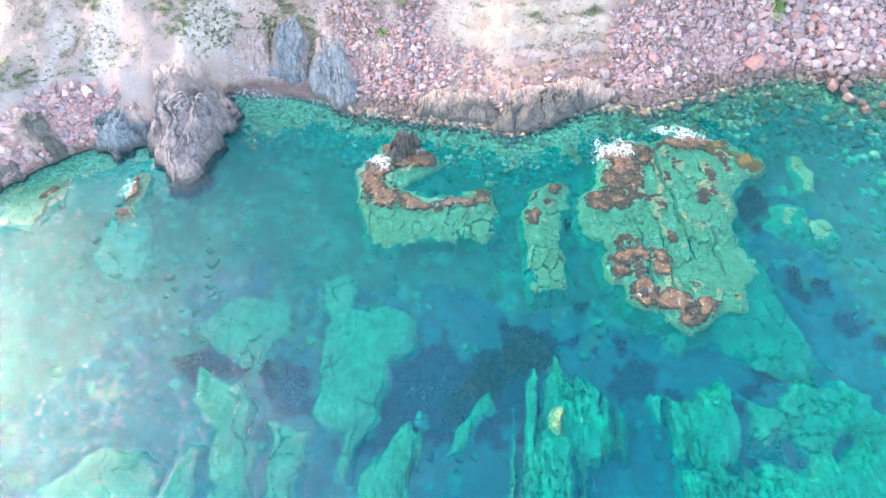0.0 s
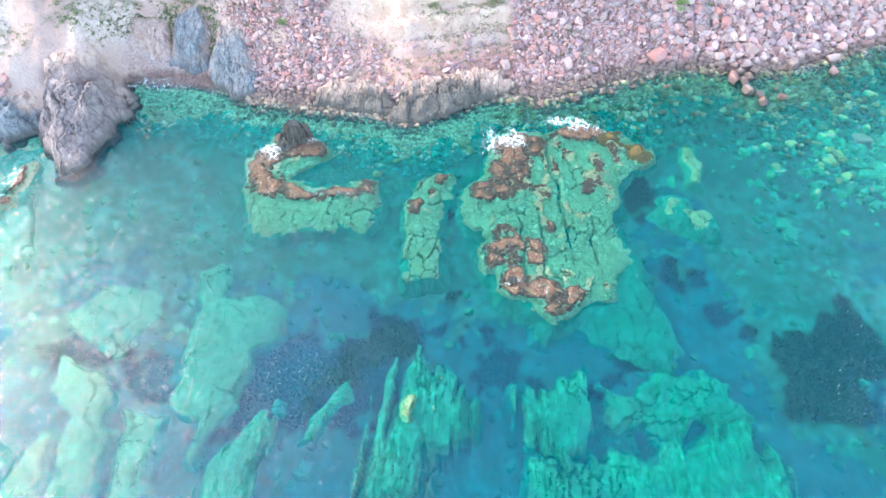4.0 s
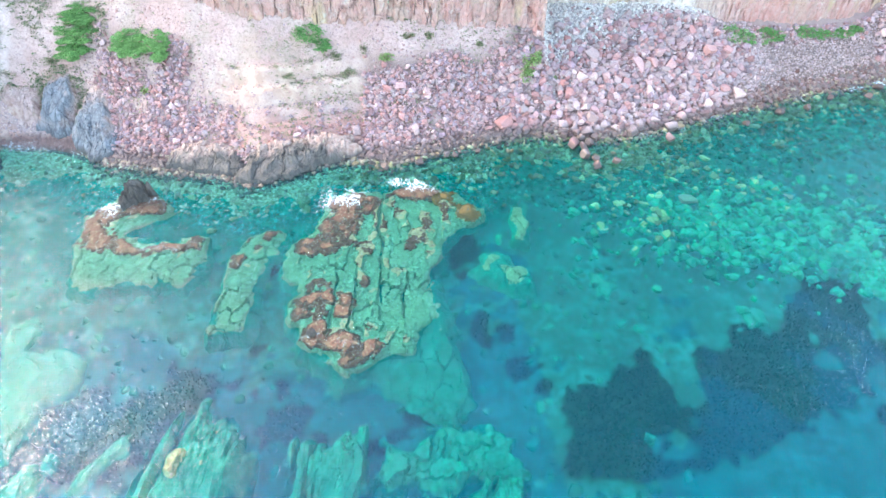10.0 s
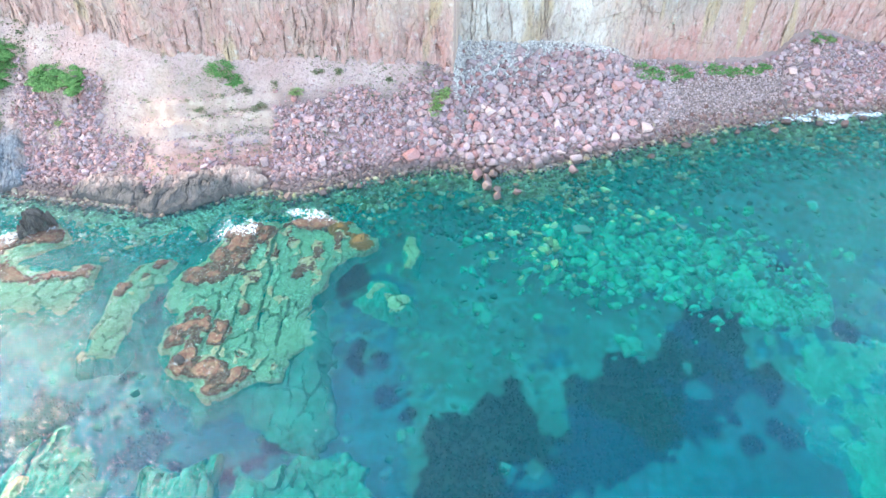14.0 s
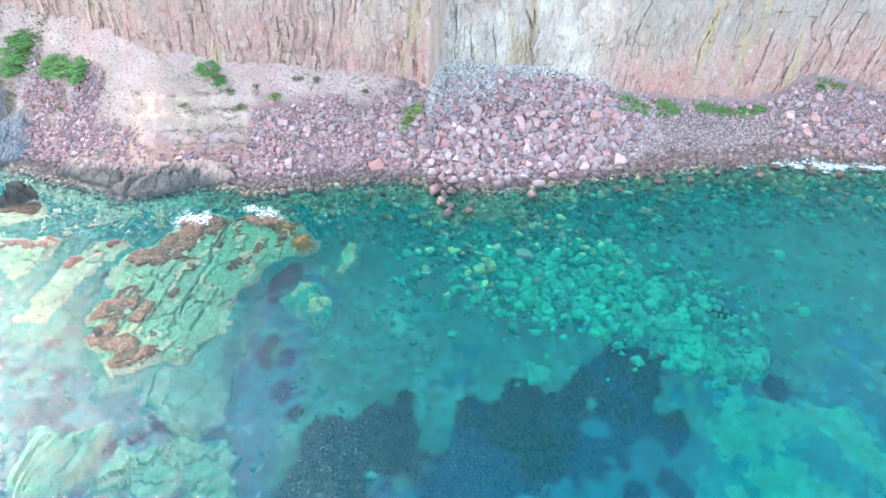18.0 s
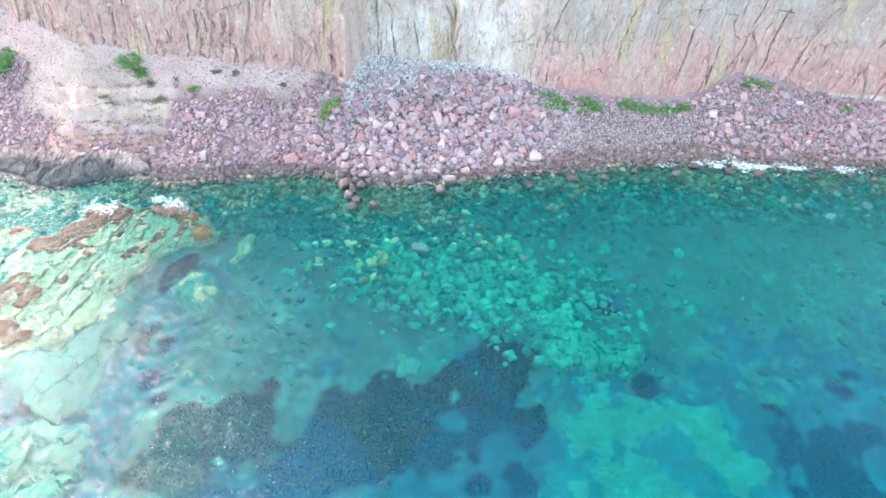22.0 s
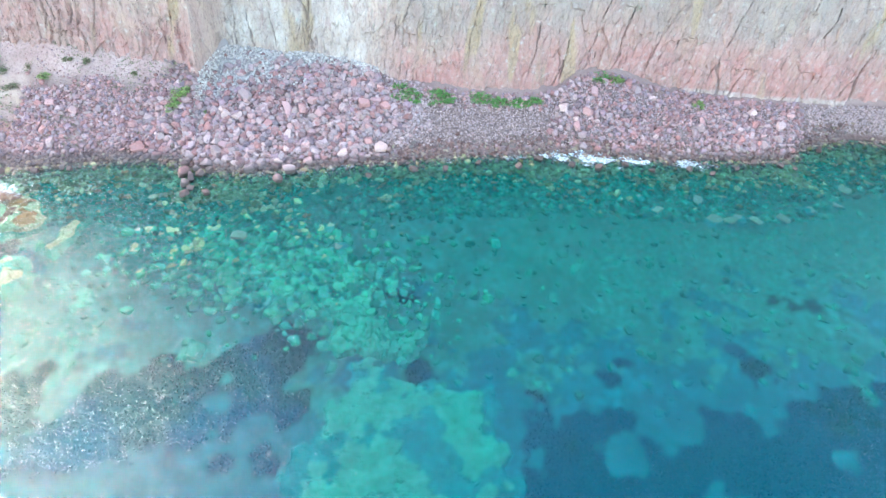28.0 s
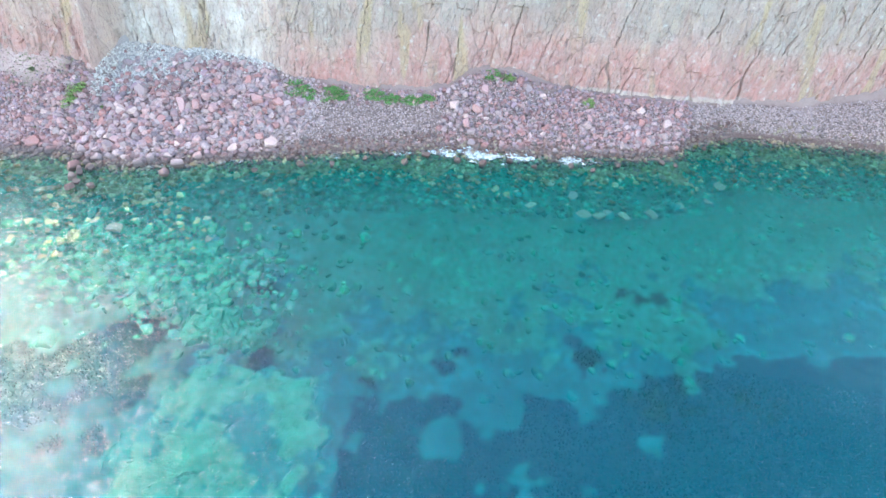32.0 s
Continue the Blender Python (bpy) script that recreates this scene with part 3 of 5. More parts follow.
xs = np.r_[-3000, -1200, -500, -220, -130, np.arange(-95, -45, 1.0), np.arange(-45, 145, 0.33), np.arange(145, 195.1, 1.0), 240, 330, 600, 1300, 3000]
ys = np.r_[-3000, -1200, -500, -220, -110, -60, -35, np.arange(-22, 0, 1.0), np.arange(0, 60, 0.33), np.arange(60, 96.1, 0.6), 130, 220, 600, 1300, 3000]
gx, gy = np.meshgrid(xs, ys)
gz = np.where((np.abs(gx - 50) < 160) & (gy > -40) & (gy < 100), depth_z(gx, gy), -5.5)
off = along(gx, SHORE) - gy
shore_band = smooth(13, 5, off + 2.5 * fbm(gx, gy, 6, 3, 44)) * smooth(-24, 0, gx)
shore_band = np.maximum(shore_band, 0.55 * smooth(34, 22, off + 5 * fbm(gx, gy, 7, 4, 46)) * smooth(76, 92, gx))
# Pale shallow bottom; widened on the left to carry the water's glare too.
fringe = smooth(np.interp(gx, [-30, 5, 25, 40], [10.0, 7.0, 4.5, 3.4]), 0.6, off + 1.3 * fbm(gx, gy, 2.2, 4, 45)) * np.interp(gx, [-40, 30, 60, 150], [0.9, 0.9, 0.5, 0.4])
tagged(sheet("seabed", gx, gy, gz, seabed_floor, fields={"meadow": meadow(gx, gy), "shore": shore_band, "fringe": fringe}), "pale sandy and rocky seabed with dark patches of seagrass and painted shade", "seabed", kind="structure")

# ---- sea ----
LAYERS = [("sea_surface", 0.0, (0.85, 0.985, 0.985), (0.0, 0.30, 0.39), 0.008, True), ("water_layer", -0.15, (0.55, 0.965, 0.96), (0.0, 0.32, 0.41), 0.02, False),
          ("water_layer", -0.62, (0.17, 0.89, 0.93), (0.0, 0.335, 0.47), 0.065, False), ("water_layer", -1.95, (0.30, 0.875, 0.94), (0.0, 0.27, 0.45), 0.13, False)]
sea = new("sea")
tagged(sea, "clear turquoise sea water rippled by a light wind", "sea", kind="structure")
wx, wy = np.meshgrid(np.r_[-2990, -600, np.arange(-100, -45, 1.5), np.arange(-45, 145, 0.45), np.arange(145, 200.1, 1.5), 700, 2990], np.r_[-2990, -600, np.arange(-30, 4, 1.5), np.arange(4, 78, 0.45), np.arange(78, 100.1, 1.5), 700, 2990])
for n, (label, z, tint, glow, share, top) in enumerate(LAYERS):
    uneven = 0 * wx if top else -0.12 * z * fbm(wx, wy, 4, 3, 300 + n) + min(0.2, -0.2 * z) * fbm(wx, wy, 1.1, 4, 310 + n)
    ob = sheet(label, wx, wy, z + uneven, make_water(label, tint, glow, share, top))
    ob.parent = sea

# ---- slope between water and cliff ----
cx, cs = np.arange(-95, 195.1, 0.4), np.linspace(-0.14, 1.12, 64)
gx, gs = np.meshgrid(cx, cs)
a, b = along(gx, SHORE), np.maximum(along(gx, CREST), along(gx, FOOT) + 0.6)
gy = a + gs * (b - a) + (1 - np.clip(np.abs(gs) * 4, 0, 1)) * 0.5 * fbm(gx, 0 * gx, 3.0, 3, 5)
gz = land_z(gx, gy)
spots = fbm(gx, gy, 2.5, 5, 51)
ochre = np.exp(-(((gx - 5) / 10) ** 2) - ((gs - 0.62) / 0.13) ** 2) * smooth(-0.5, 0.5, spots + 0.4)
red = np.clip(smooth(0.12, 0.02, gs) * smooth(-0.4, 0.3, spots) * 0.8 + np.exp(-(((gx + 27) / 3) ** 2) - ((gs - 0.33) / 0.12) ** 2) * 0.6, 0, 1)
grey = smooth(0.5, 0.2, gs) * smooth(0.0, 0.5, fbm(gx, gy, 4, 4, 53)) * 0.6 + 0.5 * smooth(60, 70, gx) * smooth(0.8, 0.5, gs)
scree = smooth(36, 38, gx) * smooth(63, 59, gx) * smooth(0.0, 0.25, gs - 0.42 - 0.028 * np.abs(gx - 40) + 0.1 * fbm(gx, gy, 3, 4, 58))
grey = np.maximum(grey, scree)
green = smooth(0.25, 0.6, fbm(gx, gy, 2.2, 5, 54) + 0.25 * smooth(-20, -45, gx)) * smooth(0.3, 0.5, gs) * smooth(30, 0, gx) * 0.2
pale = 0.85 * smooth(0.1, 0.45, fbm(gx - 0.2 * gy, gy * 0.2, 3.5, 4, 57)) * smooth(-27, -31, gx) * smooth(0.1, 0.28, gs)
red = np.maximum(red, 0.85 * smooth(-6, 0, gx) * smooth(17, 13, gx) * smooth(0.08, 0.16, gs) * smooth(0.46, 0.34, gs + 0.05 * spots))
# "bare" drops where stones lie and lets the painted gap shade through.
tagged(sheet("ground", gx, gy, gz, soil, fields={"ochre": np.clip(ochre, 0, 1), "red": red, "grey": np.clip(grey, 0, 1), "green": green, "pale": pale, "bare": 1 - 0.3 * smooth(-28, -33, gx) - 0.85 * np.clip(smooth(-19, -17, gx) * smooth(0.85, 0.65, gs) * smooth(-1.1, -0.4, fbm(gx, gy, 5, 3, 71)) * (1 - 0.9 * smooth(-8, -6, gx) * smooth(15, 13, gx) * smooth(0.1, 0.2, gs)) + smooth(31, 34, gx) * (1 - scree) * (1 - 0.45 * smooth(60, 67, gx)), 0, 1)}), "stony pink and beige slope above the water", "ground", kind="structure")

# ---- cliff ----
cx, ct = np.r_[np.arange(-95, -45, 0.4), np.arange(-45, 160, 0.13), np.arange(160, 195.1, 0.4)], np.linspace(-0.12, 1.0, 76)
gx, gt = np.meshgrid(cx, ct)
zb = along(gx, FOOT, 2)
gz = zb + gt * (TOP - zb)
slant = np.interp(gx, [0, 38, 60, 90, 120], [0.04, 0.08, 0.12, 0.2, 0.34])
u = gx - slant * (gz - zb) + 0.4 * fbm(gx, gz, 3.0, 4, 64)
flute = ridged(u, gz * 0.12, 2.6, 3, 61)
column, own = cells(u / 0.95, gz / 11.0 + 3, 62)
shard, own2 = cells(gx / 0.5 + 0.1 * gz, gz / 1.7, 63)
patchy = smooth(-0.5, 0.3, fbm(gx, gz, 5, 3, 66))
deep = np.interp(gx, [0, 36, 38, 60, 65, 150], [0.6, 0.6, 0.2, 0.16, 0.2, 0.26])
slab, own3 = cells((gx - slant * (gz - zb)) / 2.6 + 0.3 * fbm(gx, gz, 3, 3, 79), gz / 4.0, 80)
odd = smooth(0.1, 0.5, fbm(gx * 0.8, gz * 0.25, 2.2, 3, 77))
split = np.abs(cells(u / np.interp(gx, [36, 60], [1.7, 4.2]), 0.04 * gz + 9, 81)[0])
joint = np.clip(smooth(0.10, 0.0, column) * (0.2 * deep + 0.7 * odd * patchy) + smooth(0.10, 0.02, split * np.interp(gx, [36, 60], [1.0, 2.6])) * smooth(0.1, 0.45, fbm(gx, gz * 0.6, 4, 3, 82)) + 0.4 * smooth(0.10, 0.0, shard) * smooth(0.35, 0.7, fbm(gx, gz, 2.5, 3, 78)), 0, 1)
small = np.interp(gx, [36, 38], [1.0, 0.8])
_, own4 = cells(gx / 0.3, gz / 0.9, 83)
bulge = deep * (0.9 * (own - 0.5) + 0.12 * np.sqrt(np.clip(column, 0, 1)) + 0.4 * (flute - 0.35)) + small * (0.2 * (own2 - 0.5) + 0.1 * (own4 - 0.5)) + np.interp(gx, [36, 38], [0.5, 0.45]) * (own3 - 0.5)
gy = along(gx, FOOT) + 0.22 * (gz - zb) - bulge + 0.5 * fbm(gx, gz * 0.5, 6, 4, 65) + 0.07 * fbm(gx, gz, 0.9, 3, 69) + 0.3 * joint
wob = fbm(gx, gz, 5, 4, 67)
ledge = 0.7 * smooth(0.6, 0.3, gz - zb + 0.3 * wob) * smooth(103, 105, gx) * smooth(131, 127, gx)
pale = ledge + (1 - ledge) * smooth(37.2, 38.5, gx) * smooth(63, 56, gx + 2 * wob) * smooth(-0.7, 0.3, wob + 0.2)
redf = smooth(10.5, 1.5, gz - zb + 3.5 * wob) * np.interp(gx, [-20, 36, 37.4, 60, 64, 150], [0.7, 0.9, 0.0, 0.15, 1.0, 1.0])
ochref = smooth(0.45, 0.8, fbm(gx * 1.6, gz * 0.35, 3.5, 3, 68)) * 0.75
tagged(sheet("cliff", gx, gy, gz, cliff_rock, fields={"grey": smooth(4, 9, gz - zb + 2 * wob) * smooth(58, 66, gx) * 0.55, "pale": pale, "red": redf, "ochre": ochref, "joint": 0.6 * joint}, flat=True), "fluted pink and grey cliff with dark vertical cracks", "cliff", kind="structure")
edge_y = gy[-1]
back = np.array([0.0, 3.0, 12.0, 60.0, 400.0, 3000.0])
gx, gb = np.meshgrid(cx, back)
gy = edge_y[None] * np.ones((6, 1)) + gb
gx = gx + (gx - 50) * (gb / 3000) * 18
gz = TOP + 0.02 * np.minimum(gb, 400) + 0 * gx
zero = 0 * gx
tagged(sheet("clifftop", gx, gy, gz, soil, fields={"ochre": zero, "red": zero, "grey": zero, "green": zero + 0.6, "pale": zero, "bare": zero + 1}), "dry scrubby ground on top of the cliff", "ground", kind="structure")

# ---- reefs ----
REEFS = []


def reef(label, corners, top, tilt=(0.0, 0.0), heads=(), cracks=(), block=(1.1, 2.6), turn=0.0, rise=0.16, fall=1.5, sunlit=0.0, warp=0.7, seed=0, floor=-3.4, step=0.13, teeth=0.0, rusty=(), seams=1.0, blocky=0.2):
    """A slab of jointed rock: its outline, the height of its top, how that tilts, and the heads (x, y, rx, ry, height) that break the water."""
    cx, cy = np.mean([c[0] for c in corners]), np.mean([c[1] for c in corners])
    x0, x1 = min(c[0] for c in corners) - 2.2, max(c[0] for c in corners) + 2.2
    y0, y1 = min(c[1] for c in corners) - 2.2, max(c[1] for c in corners) + 2.2
    gx, gy = np.meshgrid(np.arange(x0, x1, step), np.arange(y0, y1, step))
    wx, wy = gx + warp * fbm(gx, gy, 2.4, 4, seed + 1), gy + warp * fbm(gx, gy, 2.4, 4, seed + 2)
    d = outline_distance(wx, wy, corners)
    c, s = math.cos(radians(turn)), math.sin(radians(turn))
    u = (gx * c + gy * s + 0.25 * fbm(gx, gy, 1.6, 4, seed + 14)) / (1.1 * block[0])
    lane = np.floor(u) + (hashed(np.floor(u), 0 * u, seed + 15) < 0.4) * (np.floor(2 * u) / 2 - np.floor(u))
    d = d + teeth * (2 * hashed(2 * lane, 0 * u, seed + 16) - 1)
    joint, own = cells((wx * c + wy * s) / block[0], (wy * c - wx * s) / block[1], seed + 3)
    if teeth:
        own = 0.5 * own + 0.5 * hashed(2 * lane, 0 * u, seed + 17)
        joint = np.minimum(joint, 1.2 * np.abs(u - lane) + 2 * smooth(0.1, 0.5, fbm(gx, gy, 2.0, 3, seed + 18)))
    fine, own2 = cells(wx / 0.55, wy / 0.7, seed + 4)
    groove = smooth(0.1 if teeth else 0.06, 0.0, joint) * smooth(-0.2, 0.5, fbm(gx, gy, 3, 2, seed + 5))
    for ax, ay, bx, by, wide in cracks:
        ex, ey = bx - ax, by - ay
        vx, vy = 0.4 * gx + 0.6 * wx, 0.4 * gy + 0.6 * wy
        t = np.clip(((vx - ax) * ex + (vy - ay) * ey) / (ex * ex + ey * ey), 0, 1)
        groove = np.maximum(groove, 1.1 * smooth(0.55 * wide, 0.1 * wide, np.hypot(vx - ax - t * ex, vy - ay - t * ey)))
    groove, fine = seams * groove, fine + 1 - seams
    z = top + tilt[0] * (gx - cx) + tilt[1] * (gy - cy) + rise * (2 * own - 1) + 0.03 * (own2 - 0.5)
    z = z + 0.12 * fbm(gx, gy, 1.2, 4, seed + 6) - (0.3 + 0.2 * (teeth > 0)) * groove
    drop = -fall * np.clip(d + 0.25, 0, None) ** 1.15 - 0.25 * smooth(-1.2, 0.1, d)
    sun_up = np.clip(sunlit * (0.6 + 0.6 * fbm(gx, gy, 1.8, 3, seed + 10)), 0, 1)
    tinge = 0.05 * fbm(gx, gy, 0.5, 3, seed + 9)
    shade = np.clip(groove + 0.75 * smooth(0.13, 0.0, fine) * smooth(-0.3, 0.3, fbm(gx, gy, 2.0, 3, seed + 19)), 0, 1) * (0.4 if teeth else 0.55)
    z0 = np.maximum(z + drop, floor)
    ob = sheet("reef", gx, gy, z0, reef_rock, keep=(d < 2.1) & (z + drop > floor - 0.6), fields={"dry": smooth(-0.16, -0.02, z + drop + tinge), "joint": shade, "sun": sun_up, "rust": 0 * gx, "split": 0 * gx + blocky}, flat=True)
    solid = z0
    for n, (hx, hy, rx, ry, high) in enumerate(heads):
        lump = 1 - np.hypot((wx - hx) / (1.22 * rx), (wy - hy) / (1.22 * ry)) + 0.5 * fbm(gx, gy, 1.0, 5, seed + 7)
        zh = top + (0.16 * high - 0.03 - top) * smooth(-0.35, 0.4, lump) + 0.06 * (own - 0.5) + 0.05 * (own2 - 0.5) + 0.05 * fbm(gx, gy, 0.7, 3, seed + 8) - 0.12 * groove + drop
        head = sheet("rock_head", gx, gy, np.maximum(zh, z0 - 0.12), reef_rock, keep=(lump > -0.3) & (zh > z0 - 0.1), fields={"dry": smooth(-0.28, -0.04, zh + tinge) * (high > 0), "joint": shade * (high > 0), "sun": sun_up if high > 0 else 0 * gx + 1, "rust": 0 * gx + (n in rusty), "split": 0 * gx + blocky}, flat=True)
        solid = np.maximum(solid, np.where(lump > -0.3, zh, -9))
        head.parent = ob
        tagged(head, "red-brown rock head with a pale crust" if high > 0 else "pale yellow crusted knob")
    REEFS.append((x0, y0, step, solid))
    return tagged(ob, label, "reef", "rock reefs off the shore")


reef("broad cracked olive-green rock reef with red-brown heads awash",
     [(10.9, 43.8), (13.4, 45.8), (16.4, 46.4), (21.4, 47.3), (25, 45.5), (28.1, 43.8), (27.9, 41.7), (25.4, 39.7), (23.7, 37.7), (22.7, 34.8), (23, 32), (23.2, 28.8), (20.9, 25), (18, 23.7), (15.5, 22.6), (13.6, 23.7), (11.7, 25.2), (10.9, 27.5), (9.3, 28.7), (9.8, 32), (8.1, 33.3), (8.2, 36.9), (9.5, 40)],
     -0.27, (0.0, 0.004), [(13.6, 43.6, 2.6, 1.7, 0.42), (12.6, 40.0, 2.0, 2.6, 0.14), (10.8, 37.6, 1.9, 1.2, 0.22), (21, 45.6, 3.0, 1.0, 0.48), (24.4, 44.6, 1.4, 1.0, 0.2), (26.9, 42.4, 1.15, 1.15, 0.4), (11.6, 30.3, 1.3, 1.4, 0.3), (9.9, 29.1, 0.7, 1.3, 0.16),
      (14.5, 30.3, 0.7, 1.2, 0.2), (15.9, 33, 0.6, 0.7, 0.14), (12.4, 27, 1.3, 1.4, 0.42), (14.2, 25.7, 1.3, 0.8, 0.3), (16.4, 25.2, 1.7, 1.0, 0.26), (20.6, 38, 0.6, 0.8, 0.02)],
     [(17.1, 46.5, 17.2, 39.3, 0.45), (17.2, 39.3, 17.6, 34.8, 0.5), (17.6, 34.8, 18.2, 30.5, 0.3), (13.2, 34, 13.7, 27, 0.28), (15.3, 35, 15.2, 27, 0.22), (20.4, 34, 20.2, 28.5, 0.25)], turn=4, seed=100, rusty=(4, 5), blocky=1.0)
reef("smooth green rock apron sloping into deep water", [(22.6, 33), (24.2, 29.5), (25.1, 25.2), (26.4, 21.3), (25, 19.3), (22.9, 19.8), (19.8, 21.3), (17.5, 22.9), (15.2, 21.4), (14.1, 21.6), (13.6, 25), (18.2, 27)],
     -1.05, (0.0, 0.085), block=(1.6, 3.4), rise=0.1, turn=10, fall=1.1, warp=0.5, seed=140)
reef("narrow green rock reef with two red-brown heads", [(3.3, 39.2), (5.2, 40), (7.4, 39.6), (7.1, 36.9), (5.8, 35.5), (5.5, 32), (6.1, 28.7), (5.7, 26.9), (2.8, 26.4), (2.6, 30), (2.7, 34), (2.6, 36.9)],
     -0.26, (0.0, 0.012), [(6.3, 39, 1.2, 0.7, 0.22), (3.2, 35.1, 0.8, 1.0, 0.24)], turn=-6, block=(1.2, 2.0), warp=0.5, seed=180, blocky=0.9)
reef("hook-shaped green reef with a red-brown ridge", [(-12, 45.5), (-9.4, 46.4), (-6.3, 44.6), (-5.7, 42.9), (-8.1, 40.3), (-9.2, 38.9), (-6.5, 38.3), (-0.4, 38.9), (0.2, 36.2), (-0.6, 34), (-1.2, 32.3), (-3.9, 33), (-6.5, 32.7), (-9, 31.6), (-12.8, 32), (-14, 35.5), (-14.1, 37.7), (-14.1, 40.8), (-13.5, 43.3)],
     -0.28, (0.0, 0.02), [(-9.9, 43.8, 2.4, 2.2, 0.8), (-12.4, 42, 1.6, 1.8, 0.42), (-12.9, 39, 1.4, 2.0, 0.3), (-11, 37.6, 1.6, 0.9, 0.3), (-8.4, 37.3, 1.6, 0.7, 0.22), (-5, 37.4, 2.2, 0.7, 0.34), (-1.6, 37.8, 1.5, 0.7, 0.3), (-7.4, 43.8, 1.4, 0.9, 0.2)], turn=-4, block=(0.9, 1.8), seed=220, blocky=0.7)
reef("sunken yellow-green ridge of split rock", [(3.7, 20.4), (6.7, 18.4), (8.9, 15.5), (8.5, 13.3), (5.4, 12.5), (4.9, 8.4), (0.1, 8), (1.2, 12), (1.7, 16)], -0.85, (0.0, 0.03), [(3.4, 15.2, 0.55, 0.9, -0.25)], block=(0.75, 3.0), turn=-4, rise=0.22, sunlit=1.1, warp=0.45, teeth=1.1, seed=260)
reef("sunken yellow-green block of rock", [(12.9, 16.6), (15, 16.4), (17.9, 17.8), (18.2, 13.8), (15.6, 12.4), (12.6, 13.4)], -0.95, (0.0, 0.08), block=(0.75, 2.6), turn=-4, rise=0.2, sunlit=1.0, warp=0.45, teeth=0.8, seed=300)
reef("long sunken yellow-green rock shelf", [(11.4, 8.2), (13, 11.4), (19.9, 12), (24.2, 12.4), (27.4, 15), (30.5, 13.3), (31.5, 10.5), (30.6, 7), (20, 5), (12, 4)], -1.2, (0.0, 0.03), block=(0.9, 2.6), turn=-8, rise=0.28, sunlit=1.0, warp=0.6, teeth=0.9, seed=340)
reef("sunken green rock back", [(-16.2, 28.9), (-14.7, 29.9), (-13.3, 28.6), (-13.3, 25.9), (-9.5, 26.2), (-7.9, 24.5), (-7.8, 21.8), (-9.9, 20.7), (-10.4, 17.8), (-11.2, 15.0), (-11.9, 13.7), (-12.8, 11.6), (-13.5, 11.8), (-13.3, 14.6), (-15.3, 15.9), (-15.9, 20.2), (-15.9, 23.9)], -1.45, (0.0, 0.01), block=(1.8, 4), rise=0.15, sunlit=0.45, warp=0.5, seed=380)
reef("sunken green rock rib", [(-8.3, 15.4), (-7.7, 14.6), (-8.2, 10.8), (-8.6, 7), (-11.6, 7), (-11.5, 11.6), (-10, 13.7)], -1.2, block=(0.9, 2.2), rise=0.2, sunlit=0.9, teeth=0.5, warp=0.5, seed=400)
reef("thin sunken rock rib", [(-1.6, 18), (-1.3, 16.6), (-2.7, 15.5), (-3.7, 13.3), (-4.6, 13.3), (-4.4, 15.2), (-2.9, 16.8)], -1.35, block=(0.8, 1.6), sunlit=0.7, warp=0.4, seed=420)
reef("small sunken green rock", [(-4.8, 12.2), (-3.6, 11.8), (-3.9, 10.5), (-5.1, 10.7)], -1.8, block=(0.7, 0.9), sunlit=0.5, warp=0.4, seed=430)
reef("small sunken green rock", [(-7.9, 17.2), (-6.1, 16.8), (-6.2, 15.4), (-7.6, 15.5)], -2.0, block=(0.7, 0.9), sunlit=0.4, warp=0.4, seed=440)
reef("sunken green rock rib", [(-26.6, 20.2), (-24.7, 19.3), (-22.1, 18.4), (-20.6, 15), (-19.8, 5), (-23, 5), (-23.4, 15), (-26, 17.3)], -1.5, block=(1.4, 3), sunlit=0.5, warp=0.6, seed=450)
reef("sunken green rock rib", [(-25.9, 14.2), (-24.4, 13.4), (-23.4, 5), (-26.2, 5), (-26.4, 12.4)], -1.5, block=(1.2, 3), sunlit=0.5, warp=0.5, seed=456)
reef("low sunken green rock rib", [(-19.1, 15.3), (-16.3, 15.6), (-15.2, 5), (-18.2, 5)], -1.65, block=(1.4, 3), sunlit=0.35, warp=0.7, seed=462)
reef("sunken green rock shelf", [(-35.2, 11.4), (-32.9, 12.9), (-29.4, 13.5), (-27.5, 12.6), (-26.9, 4), (-36, 3), (-37, 8)], -1.5, block=(1.6, 3), sunlit=0.5, seed=470)
reef("low sunken green rock", [(-27.2, 24.5), (-25.4, 27), (-21.8, 27.6), (-19, 26.2), (-18.8, 23.4), (-22.4, 20.4), (-25.4, 22.3)], -1.6, block=(1.6, 2.4), sunlit=0.3, seed=480)
reef("sunken green tongue of rock with a dry spine", [(-38.2, 41), (-36.6, 41.5), (-35.2, 36), (-32.6, 30), (-36, 27.5), (-39.6, 31), (-38.6, 36)], -0.75, (0.0, 0.07), [(-37.2, 38.6, 0.6, 1.7, 0.35), (-37.2, 36, 0.6, 1.0, 0.15)], block=(1.1, 2.4), seed=490)
reef("low green rock shelf by the headland", [(-47.6, 41.5), (-44, 39.6), (-43.6, 37.4), (-46, 34.5), (-50, 35), (-52, 39)], -0.4, (0.0, 0.06), [(-45.6, 38.5, 0.6, 0.5, 0.1)], block=(1.1, 2.0), seed=500)
reef("upright sunken olive slab", [(31.6, 44), (32.6, 44), (33.2, 41), (32.9, 38.6), (31.4, 39), (31, 41.6)], -0.35, block=(1.0, 2.0), sunlit=0.5, seed=510, warp=0.5)
reef("low sunken olive rock with a bitten edge", [(27.6, 36.6), (30, 37.2), (30.8, 35.4), (32.4, 35.6), (32.6, 33), (30.8, 32), (28.4, 33), (27.2, 34.6)], -0.55, block=(1.2, 2.0), sunlit=0.4, seed=520)
